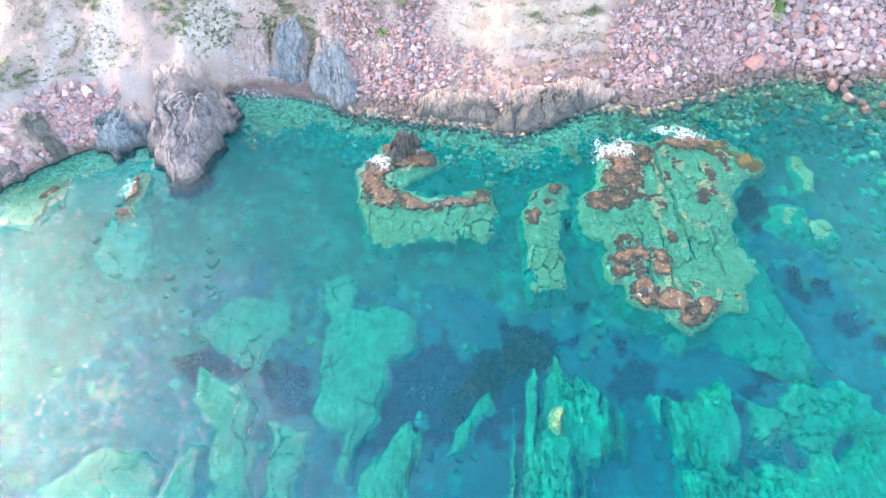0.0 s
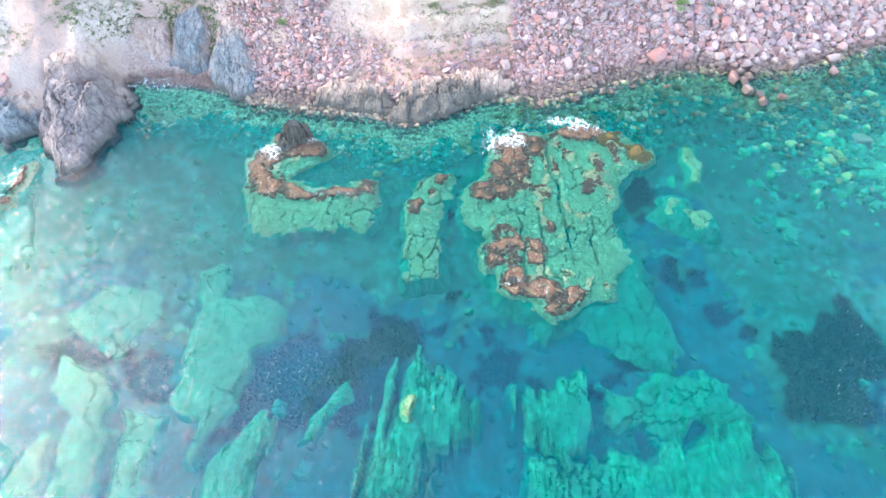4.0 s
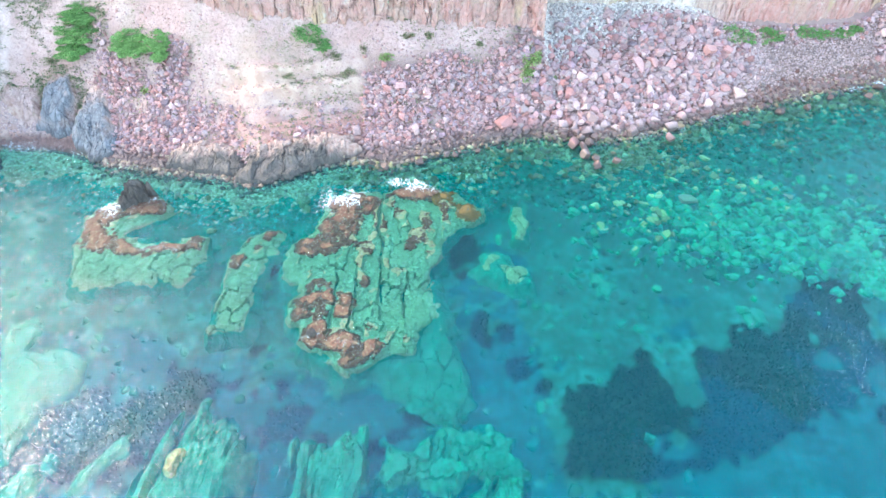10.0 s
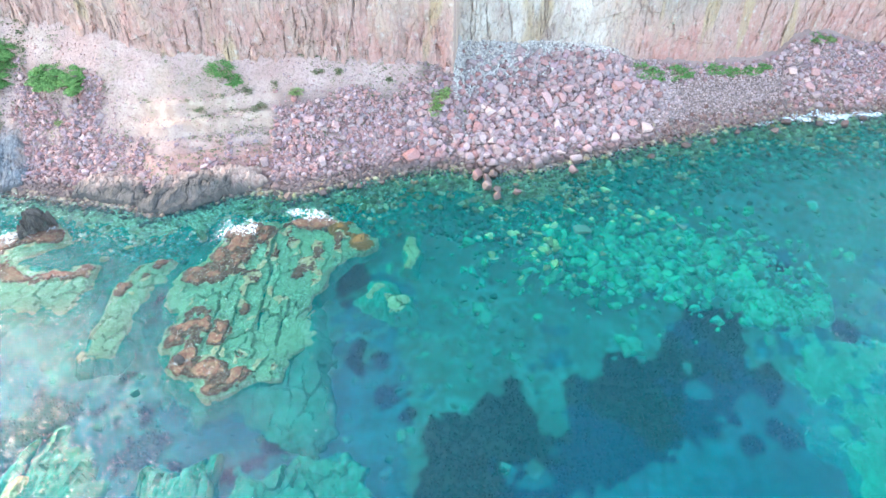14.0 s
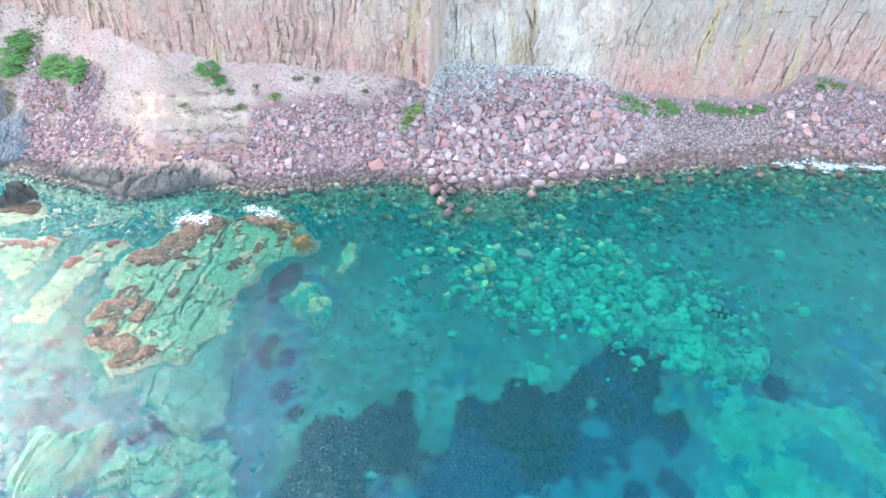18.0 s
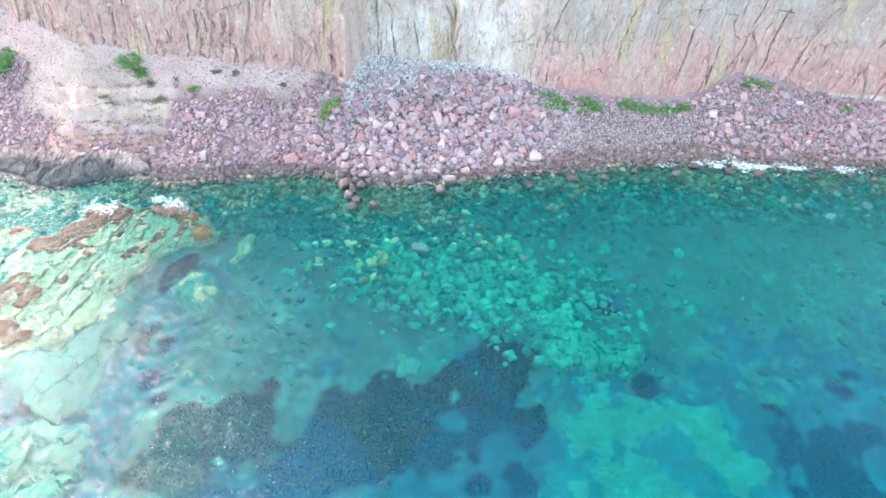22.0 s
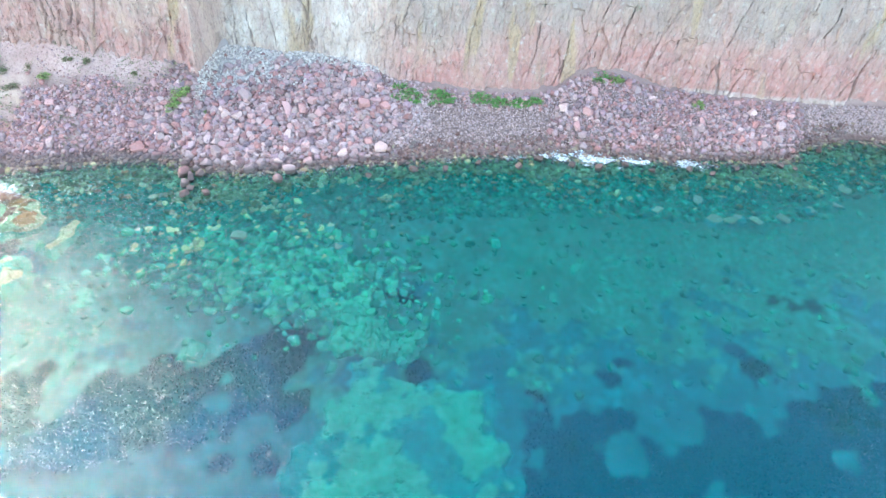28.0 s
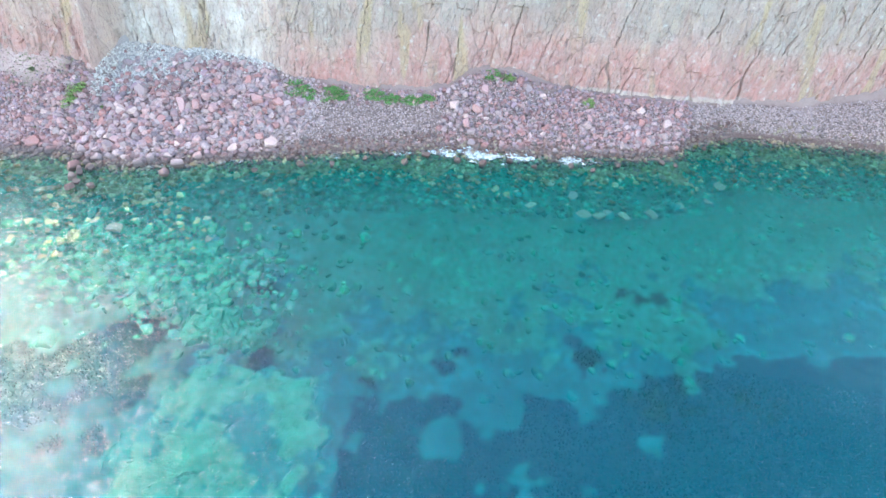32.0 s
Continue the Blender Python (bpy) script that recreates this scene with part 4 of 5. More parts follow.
reef("sunken yellow-green boulder slab", [(38.4, 34.8), (39.8, 34.8), (40.3, 32.6), (39.6, 31.6), (38.6, 32)], -1.1, block=(1.4, 1.6), sunlit=0.8, seed=530, warp=0.4)
reef("sunken green slab in the seagrass", [(52, 31), (54.4, 31), (54.5, 28.8), (52.4, 28.6)], -1.3, block=(1.6, 1.6), sunlit=0.4, seed=540, warp=0.4)
reef("sunken yellow ledge with broken edge", [(63, 35.6), (64.8, 37.7), (69.1, 37.4), (71.6, 36.2), (74.7, 35.8), (73.6, 33), (70, 32.6), (66.8, 32), (66.2, 35)], -1.0, (0.0, 0.06), block=(0.9, 1.2), rise=0.25, sunlit=1.1, warp=1.2, seed=550)
reef("wide sunken green rock floor", [(66.5, 31.5), (73.5, 31.6), (83.5, 31), (84.5, 23), (84, 10), (67.5, 10), (67, 22)], -1.9, block=(2.4, 4), rise=0.14, fall=0.5, sunlit=0.1, seams=0.3, warp=1.6, seed=560, step=0.2)
reef("broken field of yellow-green sunken blocks", [(18.6, 17.6), (24, 18.2), (28.5, 17.2), (29.8, 14.6), (24, 13.2), (19, 13.8)], -1.5, block=(1.1, 1.3), rise=0.5, sunlit=0.55, warp=1.2, seed=580)

# ---- rock outcrops at the water's edge ----


def dome(x, y, rx, ry, high, lean=0.0, turn=0.0, base=-1.2, seed=0, flutes=5.0, rough=0.16, around=90, levels=34):
    """A fluted rock dome: places of its surface from the sunken foot to the rounded top."""
    th, v = np.meshgrid(np.linspace(0, 2 * math.pi, around + 1), np.linspace(0, 1, levels))
    wide = np.sqrt(np.clip(1 - v**2.4, 0, 1))
    ca, sa = np.cos(th), np.sin(th)
    groove = ridged(flutes * ca + 7, flutes * sa + 2.5 * v + 3, 2.0, 3, seed)
    lump = fbm(2.2 * ca + seed, 2.2 * sa + 3 * v, 1.5, 4, seed + 3)
    wide = wide * (1 + rough * (groove - 0.45) * 1.6 + 0.3 * lump)
    c, s = math.cos(radians(turn)), math.sin(radians(turn))
    px, py = rx * wide * ca, ry * wide * sa
    z = base + (high - base) * v + 0.25 * lump * (1 - v) * v + 0.10 * fbm(px * 3, py * 3 + 9 * v, 1.0, 3, seed + 5)
    return x + px * c - py * s, y + px * s + py * c + lean * v, z


def pinnacle(label, lumps, seed):
    base = new("rock_pinnacle")
    base.location = (lumps[0][0], lumps[0][1], 0)
    for n, (x, y, *rest) in enumerate(lumps):
        gx, gy, gz = dome(x - lumps[0][0], y - lumps[0][1], *rest, seed=seed + 11 * n, flutes=7.0, rough=0.55)
        gz = gz + np.clip(gz, 0, 1) * (0.55 * fbm(gx, gy, 0.7, 4, seed + 5 * n) + 0.3 * (cells(gx / 0.35, gy / 0.35, seed + n)[1] - 0.5))
        ob = sheet("jagged_point", gx, gy, gz, tower_rock, flat=True, fields={"joint": 0 * gx, "earth": 0 * gx})
        ob.parent = base
    return tagged(base, label, "rock", SHORE_ROCKS)


SHORE_ROCKS = "rock outcrops along the shore"


def crag(label, mat, corners, front, grade, block=(0.8, 1.6), turn=0.0, fall=3.0, rise=0.18, warp=0.7, seed=0, step=0.13, floor=-1.6, bare=0.0, merge=2.0, flutes=0.16):
    """A jointed rock mass that climbs inland from its front, with steep fluted sides."""
    y_front = min(p[1] for p in corners)
    x0, x1 = min(p[0] for p in corners) - 1.6, max(p[0] for p in corners) + 1.6
    y0, y1 = y_front - 1.6, max(p[1] for p in corners) + 1.6
    gx, gy = np.meshgrid(np.arange(x0, x1, step), np.arange(y0, y1, step))
    wx = gx + warp * fbm(gx, gy, 1.8, 4, seed + 1) + 0.1 * fbm(gx, gy, 0.5, 2, seed + 12)
    wy = gy + warp * fbm(gx, gy, 1.8, 4, seed + 2) + 0.1 * fbm(gx, gy, 0.5, 2, seed + 13)
    d = outline_distance(wx, wy, corners)
    c, s = math.cos(radians(turn)), math.sin(radians(turn))
    u, v = wx * c + wy * s, wy * c - wx * s
    joint, own = cells(u / block[0], v / block[1], seed + 3)
    flute = ridged(u * 2.2, v * 0.5, 2.2, 3, seed + 4)
    groove = np.clip(smooth(0.10, 0.0, joint) + smooth(0.10, 0.0, flute), 0, 1)
    crack, side = cells(u / 0.5, v / 3.5, seed + 16)
    thin = smooth(0.10, 0.0, crack) * smooth(-0.4, 0.3, fbm(gx, gy, 2.0, 3, seed + 17))
    groove = np.maximum(0.5 * groove, thin)
    body = np.clip(-d / 1.2, 0, 1)
    z = front + grade * (gy - y_front) + rise * (own - 0.5) + flutes * (flute - 0.4) + 0.16 * fbm(gx, gy, 2.6, 4, seed + 6) - 0.12 * groove - 0.12 * thin
    z = np.where(z > 0.3, 0.3 + (z - 0.3) * (0.45 + 0.55 * body), z) - fall * np.clip(d, 0, None)
    inland = (gy - y_front) / (y1 - y0 - 3.2)
    sink = smooth(merge, merge + 0.4, inland + 0.12 * fbm(gx, gy, 2.5, 4, seed + 20))
    z = z + (land_z(gx, gy) - 0.2 - z) * sink
    z, whole = np.maximum(z, floor), (d < 1.5) & (z > floor - 1)
    earth = smooth(0.4, 0.8, inland + 0.22 * fbm(gx, gy, 1.5, 5, seed + 18) + bare) * (1 - 0.6 * groove)
    lap = smooth(1.3, 0.15, z - land_z(gx, gy) + 0.5 * fbm(gx, gy, 1.2, 4, seed + 19)) * smooth(1.2, 2.4, z)
    earth = np.maximum(np.maximum(earth, lap), sink)
    ob = new("rock_outcrop")
    ob.location = (sum(p[0] for p in corners) / len(corners), y_front, 0)
    lane = np.floor((u + 0.5 * fbm(gx, gy, 2.2, 3, seed + 15)) / 2.3)
    for n in np.unique(lane[whole & (d < 0)]):
        own_lane = whole & (lane == n)
        if own_lane.sum() < 40:
            continue
        near = own_lane.copy()
        for a in (1, 2):
            near[a:] |= own_lane[:-a]
            near[:-a] |= own_lane[a:]
            near[:, a:] |= own_lane[:, :-a]
            near[:, :-a] |= own_lane[:, a:]
        rib = sheet("rock_rib", gx - ob.location.x, gy - ob.location.y, np.where(own_lane, z, z - 0.3), mat, keep=near & whole, fields={"joint": 0.8 * groove, "earth": earth}, flat=True)
        rib.parent = ob
    return tagged(ob, label, "rock", SHORE_ROCKS)


crag("mauve rock finger running down into the sea", outcrop_mauve, [(-33.2, 39.2), (-31.4, 39.8), (-30.4, 43), (-29.8, 46.5), (-29.4, 50), (-29.6, 57), (-37, 57), (-37, 50), (-36.2, 45.5), (-34.8, 42)], 0.45, 0.42, (1.1, 2.8), 4, rise=0.2, fall=1.9, warp=0.9, seed=600, merge=0.52, flutes=0.7, bare=-0.2)
crag("blue-grey rock buttress with dark joints at the waterline", outcrop_blue, [(-43.4, 45.4), (-41.6, 44.2), (-39.2, 44.2), (-37.6, 45.6), (-37.2, 48), (-37.6, 54), (-44, 54), (-44, 48)], 1.8, 0.4, (1.1, 2.2), -6, rise=0.25, fall=2.2, warp=0.9, seed=620, merge=0.3, flutes=0.7)
crag("dark worn rock ledge at the foot of the headland", outcrop_dark, [(-58, 35), (-50.5, 38.5), (-48.8, 42), (-45.8, 43.6), (-46.5, 46.5), (-52, 47), (-60, 42)], 0.3, 0.42, (1.0, 2.0), 20, seed=640, bare=-0.5)
crag("rounded pink rock buttress behind the small beach", outcrop_pink, [(-31.6, 57), (-29.5, 56), (-26, 56.2), (-25.2, 58), (-25.6, 62), (-31.6, 62)], 2.4, 0.6, (0.9, 2.4), 0, rise=0.12, warp=0.5, seed=660, bare=0.1, merge=0.45, flutes=0.5)
crag("dark blue-grey fluted rock buttress", outcrop_blue, [(-26.4, 58.5), (-26, 55.6), (-23.4, 54.6), (-21.4, 55.4), (-20.8, 59.5), (-21.8, 63), (-25.6, 63)], 2.2, 0.55, (0.9, 3.0), -8, rise=0.12, warp=0.4, seed=680, bare=-0.1, merge=0.55, flutes=0.5)
crag("pale blue-grey fluted rock buttress standing in the water", outcrop_blue, [(-21, 58.5), (-21, 54.6), (-19.4, 52.2), (-17.2, 50.8), (-15.4, 51.8), (-15.4, 55), (-16.4, 59), (-19, 61.2), (-20.8, 60.6)], 0.7, 0.55, (0.9, 3.0), 12, rise=0.12, warp=0.4, seed=700, bare=-0.1, merge=0.55, flutes=0.5)
crag("low dark cracked rock platform at the water's edge", outcrop_dark, [(-8.6, 50), (-5, 49.3), (-1.4, 48.3), (0.4, 47.6), (0.8, 51.6), (-2, 52.4), (-7.5, 53)], 0.5, 0.3, (0.7, 2.0), 6, seed=720, warp=0.7, bare=-0.05, flutes=0.35)
crag("brown fluted rock shelf at the water's edge", outcrop_dark, [(0.8, 47.4), (2, 46.8), (4.2, 47.3), (6.2, 48.7), (9.8, 50.7), (13.8, 51.9), (12.8, 54), (8, 53.8), (4, 53), (0.6, 52)], 0.5, 0.3, (0.7, 2.2), -6, seed=740, warp=0.7, bare=-0.05, flutes=0.35)
pinnacle("small black jagged rock rising from the reef", [(-9.7, 44.2, 1.5, 1.3, 2.3, 0.4, 20), (-10.6, 43.4, 0.8, 0.9, 1.5, 0.2, 0), (-8.9, 44.9, 0.8, 0.8, 1.7, 0.3, 0)], 780)
pinnacle("small dark rock among the reef heads", [(12.2, 26.6, 0.45, 0.4, 0.85, 0.1, 0)], 790)

# ---- loose stones ----
rng = np.random.default_rng(7)


def ico(levels):
    bm = bmesh.new()
    bmesh.ops.create_icosphere(bm, subdivisions=levels, radius=1.0)
    bm.verts.index_update()
    v = np.array([p.co[:] for p in bm.verts])
    f = np.array([[p.index for p in t.verts] for t in bm.faces])
    bm.free()
    return v, f


def chip(v, cuts, low, rnd):
    """A stone: a ball cut by random planes, so that flat faces meet in worn edges."""
    n = np.concatenate([np.eye(3), -np.eye(3), rnd.normal(size=(cuts, 3))]) + rnd.normal(0, 0.22, (cuts + 6, 3))
    n /= np.linalg.norm(n, axis=1)[:, None]
    far = np.r_[rnd.uniform(low, low + 0.2, 6), rnd.uniform(low + 0.14, low + 0.34, cuts)]
    r = np.min(np.where(v @ n.T > 0.05, far / np.maximum(v @ n.T, 0.05), 9), axis=1)
    r = np.minimum(r, 1.0)
    return v * r[:, None] * rnd.uniform((1.05, 0.85, 0.75), (1.45, 1.2, 1.1))


fine_v, fine_f = ico(3)
small_v, small_f = ico(2)
FINE = [chip(fine_v, 3, 0.48, rng) for _ in range(14)]
SMALL = [chip(small_v, 2, 0.47, rng) for _ in range(16)]


def turned(n, tip=0.5):
    """Random turns: free about the upright, tipped a little."""
    a, b, c = rng.uniform(0, 2 * math.pi, n), rng.normal(0, tip, n), rng.normal(0, tip, n)
    ca, sa, cb, sb, cc, sc = np.cos(a), np.sin(a), np.cos(b), np.sin(b), np.cos(c), np.sin(c)
    o, i = np.zeros(n), np.ones(n)
    rz = np.stack([ca, -sa, o, sa, ca, o, o, o, i], -1).reshape(n, 3, 3)
    rx = np.stack([i, o, o, o, cb, -sb, o, sb, cb], -1).reshape(n, 3, 3)
    ry = np.stack([cc, o, sc, o, i, o, -sc, o, cc], -1).reshape(n, 3, 3)
    return rz @ rx @ ry


def stones(name, label, category, mat, places, sizes, tip=0.5):
    """Many small stones as one object."""
    n = len(places)
    turns, pick = turned(n, tip), rng.integers(0, len(SMALL), n)
    shapes = np.stack(SMALL)[pick] * (sizes * 0.5)[:, None, None]
    verts = np.einsum("nij,nkj->nki", turns, shapes) + places[:, None, :]
    faces = small_f[None] + (np.arange(n) * len(small_v))[:, None, None]
    return tagged(new(name, mesh_of(name, verts.reshape(-1, 3), faces.reshape(-1, 3), mat, flat=True)), label, category, kind="stuff")


def on_slope(n, x0, x1, s0, s1, thin=None, lift=0.1):
    x, s = rng.uniform(x0, x1, n * 4), rng.uniform(s0, s1, n * 4)
    y = np.minimum(along(x, SHORE) + s * (along(x, CREST) - along(x, SHORE)), along(x, FOOT) + 0.2)
    if thin is not None:
        keep = thin(x, y, s) > rng.uniform(0, 1, len(x))
        x, y = x[keep], y[keep]
    x, y = x[:n], y[:n]
    return np.stack([x, y, land_z(x, y) + lift], -1)


def sized(n, low, high, power=2.2):
    return low + (high - low) * rng.uniform(0, 1, n) ** power


boulder_meshes = [mesh_of("boulder", v, fine_f, boulder_pink, flat=True) for v in FINE]
taken = []


def boulder(x, y, z, size, label, group, stretch=1.0, turn=None):
    ob = new("boulder", boulder_meshes[int(rng.integers(0, len(boulder_meshes)))])
    ob.location = (x, y, z)
    ob.rotation_euler = (rng.normal(0, 0.35), rng.normal(0, 0.35), rng.uniform(0, 6.28) if turn is None else turn)
    ob.scale = (size * 0.5 * stretch, size * 0.5, size * 0.5)
    taken.append((x, y, size))
    return tagged(ob, label, "boulder", group)


def scatter_boulders(n, x0, x1, s0, s1, low, high, label, group, thin=None):
    places, sizes = on_slope(n * 3, x0, x1, s0, s1, thin, 0.0), np.sort(sized(n * 3, low, high))[::-1]
    made = 0
    for (x, y, z), size in zip(places, rng.permutation(sizes)):
        if made < n and all(math.hypot(x - a, y - b) > 0.34 * (size + c) for a, b, c in taken):
            boulder(x, y, z + 0.18 * size, size, label, group)
            made += 1


FALL = "boulders of the rockfall"
HEAD = [(41.6, 63.4, 1.6), (43.1, 63.8, 1.5), (39.8, 63.9, 1.3), (39.2, 62.8, 1.4), (38.8, 61.6, 1), (40.8, 61.7, 1.1), (41.9, 61.6, 1), (41.7, 60.4, 1.3), (40.5, 60, 1.1), (38.5, 59.9, 1.1), (40, 59.3, 0.9), (42.7, 59.2, 1.5), (42.5, 58, 2), (43.6, 58.6, 1.1), (40.1, 57.8, 1.1), (38.7, 57.4, 1.4), (44.2, 62.4, 1.1), (45, 64.1, 1.3), (46.8, 65.1, 1.1), (46.3, 63.7, 1.3), (48, 69.9, 0.9), (43.1, 67.1, 2.3)]
FLANK = [(52.4, 67.9, 1.7), (54, 66.5, 1.7), (54, 69.6, 1.7), (55.6, 69.1, 1.3), (55.6, 73.8, 1.3), (54.3, 59.6, 1.4), (50.6, 58.6, 1.2), (59.4, 68.8, 2), (62.2, 69.4, 1.7), (59.6, 63, 1.5), (58.2, 61.8, 1.5), (57.2, 65.3, 1.3), (60.7, 66.2, 1.3), (55.1, 62.3, 1.3), (50.5, 62.5, 1.3), (50.8, 60.5, 1.1), (48.6, 61.5, 1), (50.2, 67.6, 0.9), (56.6, 67.8, 1.1), (59.4, 69.9, 1), (63, 64, 1.8), (61.1, 64.5, 1.3), (31.2, 57.5, 2), (33.9, 60.7, 1.1), (33.8, 59.2, 1), (33.3, 61.6, 1), (32.5, 63.6, 1), (31.3, 60.1, 1), (34.7, 58.1, 0.9), (47.3, 60, 1), (46.4, 58.2, 1)]
TIP = [(40.3, 56.3, 1), (41.6, 56.3, 1.4), (43, 56.8, 1.1), (38.8, 55.9, 1.2), (40.8, 55.3, 1.3), (42.4, 55.5, 1.1), (39.7, 54.1, 1.7), (40.9, 52.1, 1.2), (41.9, 50.2, 1.2), (44.3, 51, 1.2), (43.9, 57.3, 1.2), (47.4, 56.7, 2), (51.8, 55.3, 1.4), (40.9, 53.4, 1.1), (41.8, 54.4, 1.2), (42, 51.4, 0.9)]
for x, y, size, stretch, turn in ((49.4, 66.0, 1.5, 2.0, -0.8), (51.2, 66.6, 1.6, 1.5, -0.9)):
    boulder(x, y, float(land_z(np.array(x), np.array(y))) + 0.35, size, "large slab-like pink boulder on the rockfall", FALL, stretch, turn)
for spots, label in ((HEAD, "large angular pink boulder at the head of the rockfall"), (FLANK, "angular mauve boulder on the rockfall"), (TIP, "wet brown boulder at the tip of the rockfall")):
    for x, y, size in spots:
        boulder(x, y, max(float(land_z(np.array(x), np.array(y))), -0.1) + 0.2 * size, 1.15 * size, label, FALL)
scatter_boulders(130, 33, 62, 0.02, 0.95, 0.8, 1.5, "angular pink and grey boulder on the rockfall", FALL, lambda x, y, s: smooth(0.0, 0.25, 1 - np.abs((x - 47.5) / 16)) * (1.1 - 0.5 * s))
scatter_boulders(46, 13, 33, 0.02, 0.8, 0.7, 1.6, "rounded pink boulder on the stony slope", "boulders on the slope")
scatter_boulders(58, 86, 119, 0.02, 0.85, 0.75, 1.8, "reddish boulder on the pebble beach", "boulders on the beach", lambda x, y, s: np.where(x > 110, 0.9, 0.55) + 0 * s)
scatter_boulders(16, -18, -6, 0.05, 0.7, 0.5, 1.0, "small pink boulder below the slope", "boulders below the slope")
scatter_boulders(22, -51, -42, 0.02, 0.18, 0.6, 1.5, "pink boulder on the headland scree", "boulders on the headland")
boulder(24.2, 51.9, 0.25, 1.0, "pale boulder at the waterline", "boulders in the shallows")
boulder(25.2, 51.9, 0.2, 0.9, "pale boulder at the waterline", "boulders in the shallows")
boulder(18.8, 56.8, 2.4, 1.3, "pale pink boulder on the stony slope", "boulders on the slope")
boulder(52.5, 57.6, 0.35, 1.7, "dark brown boulder at the waterline", "boulders in the shallows", 1.3, 0.2)
boulder(47.3, 56.6, 0.35, 1.6, "dark brown boulder at the waterline", "boulders in the shallows")
for x, off in ((62.5, 3.4), (68, 2.8), (72, 3.4), (76, 2.2), (81.5, 3.2), (84, 1.6), (88.5, 2.9), (92, 3.6), (95.5, 2.2), (99, 3.2), (101.5, 1.2), (104, 2.6), (107, 3.6), (110.5, 2.4), (113, 1.0), (116.5, 2.0), (118.5, 3.0), (123, 2.0), (66, 0.9), (28, 2.0), (21, 1.6), (17, 1.2)):
    boulder(x, float(along(x, SHORE)) - off, 0.02, rng.uniform(0.8, 1.35), "red-brown boulder awash off the beach", "boulders in the shallows")

gaps = lambda x, y, s: smooth(-1.1, -0.4, fbm(x, y, 5, 3, 71))  # noqa: E731
fan = lambda x, y, s: smooth(0.0, 0.4, 1 - np.abs((x - 48.5) / 19) + 0.5 * fbm(x, y, 4, 4, 76)) * (1 - 0.9 * smooth(0.0, 0.3, s - 0.42 - 0.028 * np.abs(x - 40)))  # noqa: E731
lilac = lambda x, y: smooth(-0.3, 0.4, fbm(x, y, 6, 3, 75) + 0.09 * (x - 45))  # noqa: E731
stones("fallen_stones", "loose pink stones of the rockfall", "stones", cobble_shaded, on_slope(3000, 30, 69, 0.0, 1.0, lambda x, y, s: fan(x, y, s) * (1 - 0.85 * lilac(x, y)), 0.03), sized(3000, 0.25, 0.8))
stones("fallen_stones", "loose lilac-grey stones of the rockfall", "stones", cobble_grey, on_slope(3600, 33, 69, 0.0, 1.0, lambda x, y, s: fan(x, y, s) * lilac(x, y), 0.03), sized(3600, 0.22, 0.75))
stones("fallen_blocks", "angular mauve and pink blocks packed over the rockfall", "stones", block_mauve, on_slope(1900, 31, 66, 0.0, 0.92, lambda x, y, s: smooth(0.0, 0.4, 1 - np.abs((x - 48) / 18) + 0.35 * fbm(x, y, 3, 4, 76)) * (1 - 0.8 * smooth(0.1, 0.35, s - 0.42 - 0.028 * np.abs(x - 40))), 0.2), sized(1900, 0.5, 1.45, 1.8), 0.7)
stones("slope_blocks", "pink blocks lying among the stones of the slope", "stones", block_mauve, on_slope(900, -18, 33, 0.0, 0.7, lambda x, y, s: gaps(x, y, s) * np.where((x > -7) & (x < 14), smooth(0.4, 0.3, s) * smooth(0.1, 0.4, fbm(x, y, 3.0, 3, 72)), 1.0), 0.16), sized(900, 0.5, 1.1, 2.0))
stones("beach_blocks", "reddish blocks on the pebble beach", "stones", block_mauve, on_slope(520, 84, 121, 0.0, 0.95, lambda x, y, s: smooth(-0.5, 0.4, fbm(x, y, 3, 4, 79)) * np.exp(-(((x - 93) / 9) ** 2)) + np.exp(-(((x - 112) / 5) ** 2)) * smooth(0.7, 0.4, s), 0.18), sized(520, 0.5, 1.25, 1.8))
stones("slope_stones", "loose pink stones on the slope", "stones", cobble_pink, on_slope(8200, -19, 34, 0.0, 0.82, lambda x, y, s: gaps(x, y, s) * np.where(x < -7, 1.0, np.where(x < 14, smooth(0.55, 0.4, s) * np.clip(smooth(0.1, 0.4, fbm(x, y, 3.0, 3, 72)) + 0.3 * smooth(2, -4, x), 0.06, 1), 0.95)) * smooth(0.85, 0.7, s + 0.15 * fbm(x, y, 4, 2, 73))), sized(8200, 0.22, 0.72))
stones("headland_stones", "loose pink stones on the headland scree", "stones", cobble_pink, on_slope(1800, -53, -40, 0.0, 0.24, lambda x, y, s: smooth(-39, -42, x) * smooth(0.25, 0.14, s + 0.02 * np.abs(x + 46) + 0.05 * fbm(x, y, 2.5, 3, 74))), sized(1800, 0.3, 1.0))
stones("beach_pebbles", "grey and mauve pebbles of the beach", "pebbles", cobble_grey, on_slope(16000, 56, 150, 0.02, 0.86, lambda x, y, s: smooth(0.95, 0.75, s), 0.09), sized(16000, 0.14, 0.34, 1.6))
stones("beach_stones", "pink stones on the pebble beach", "stones", cobble_pink, on_slope(3400, 62, 121, 0.0, 0.95, lambda x, y, s: np.maximum(smooth(86, 90, x) * smooth(0.1, 0.3, gaps(x, y, s)), np.maximum(smooth(0.62, 0.72, s) * 0.7, smooth(0.14, 0.06, s)))), sized(3400, 0.25, 0.85))
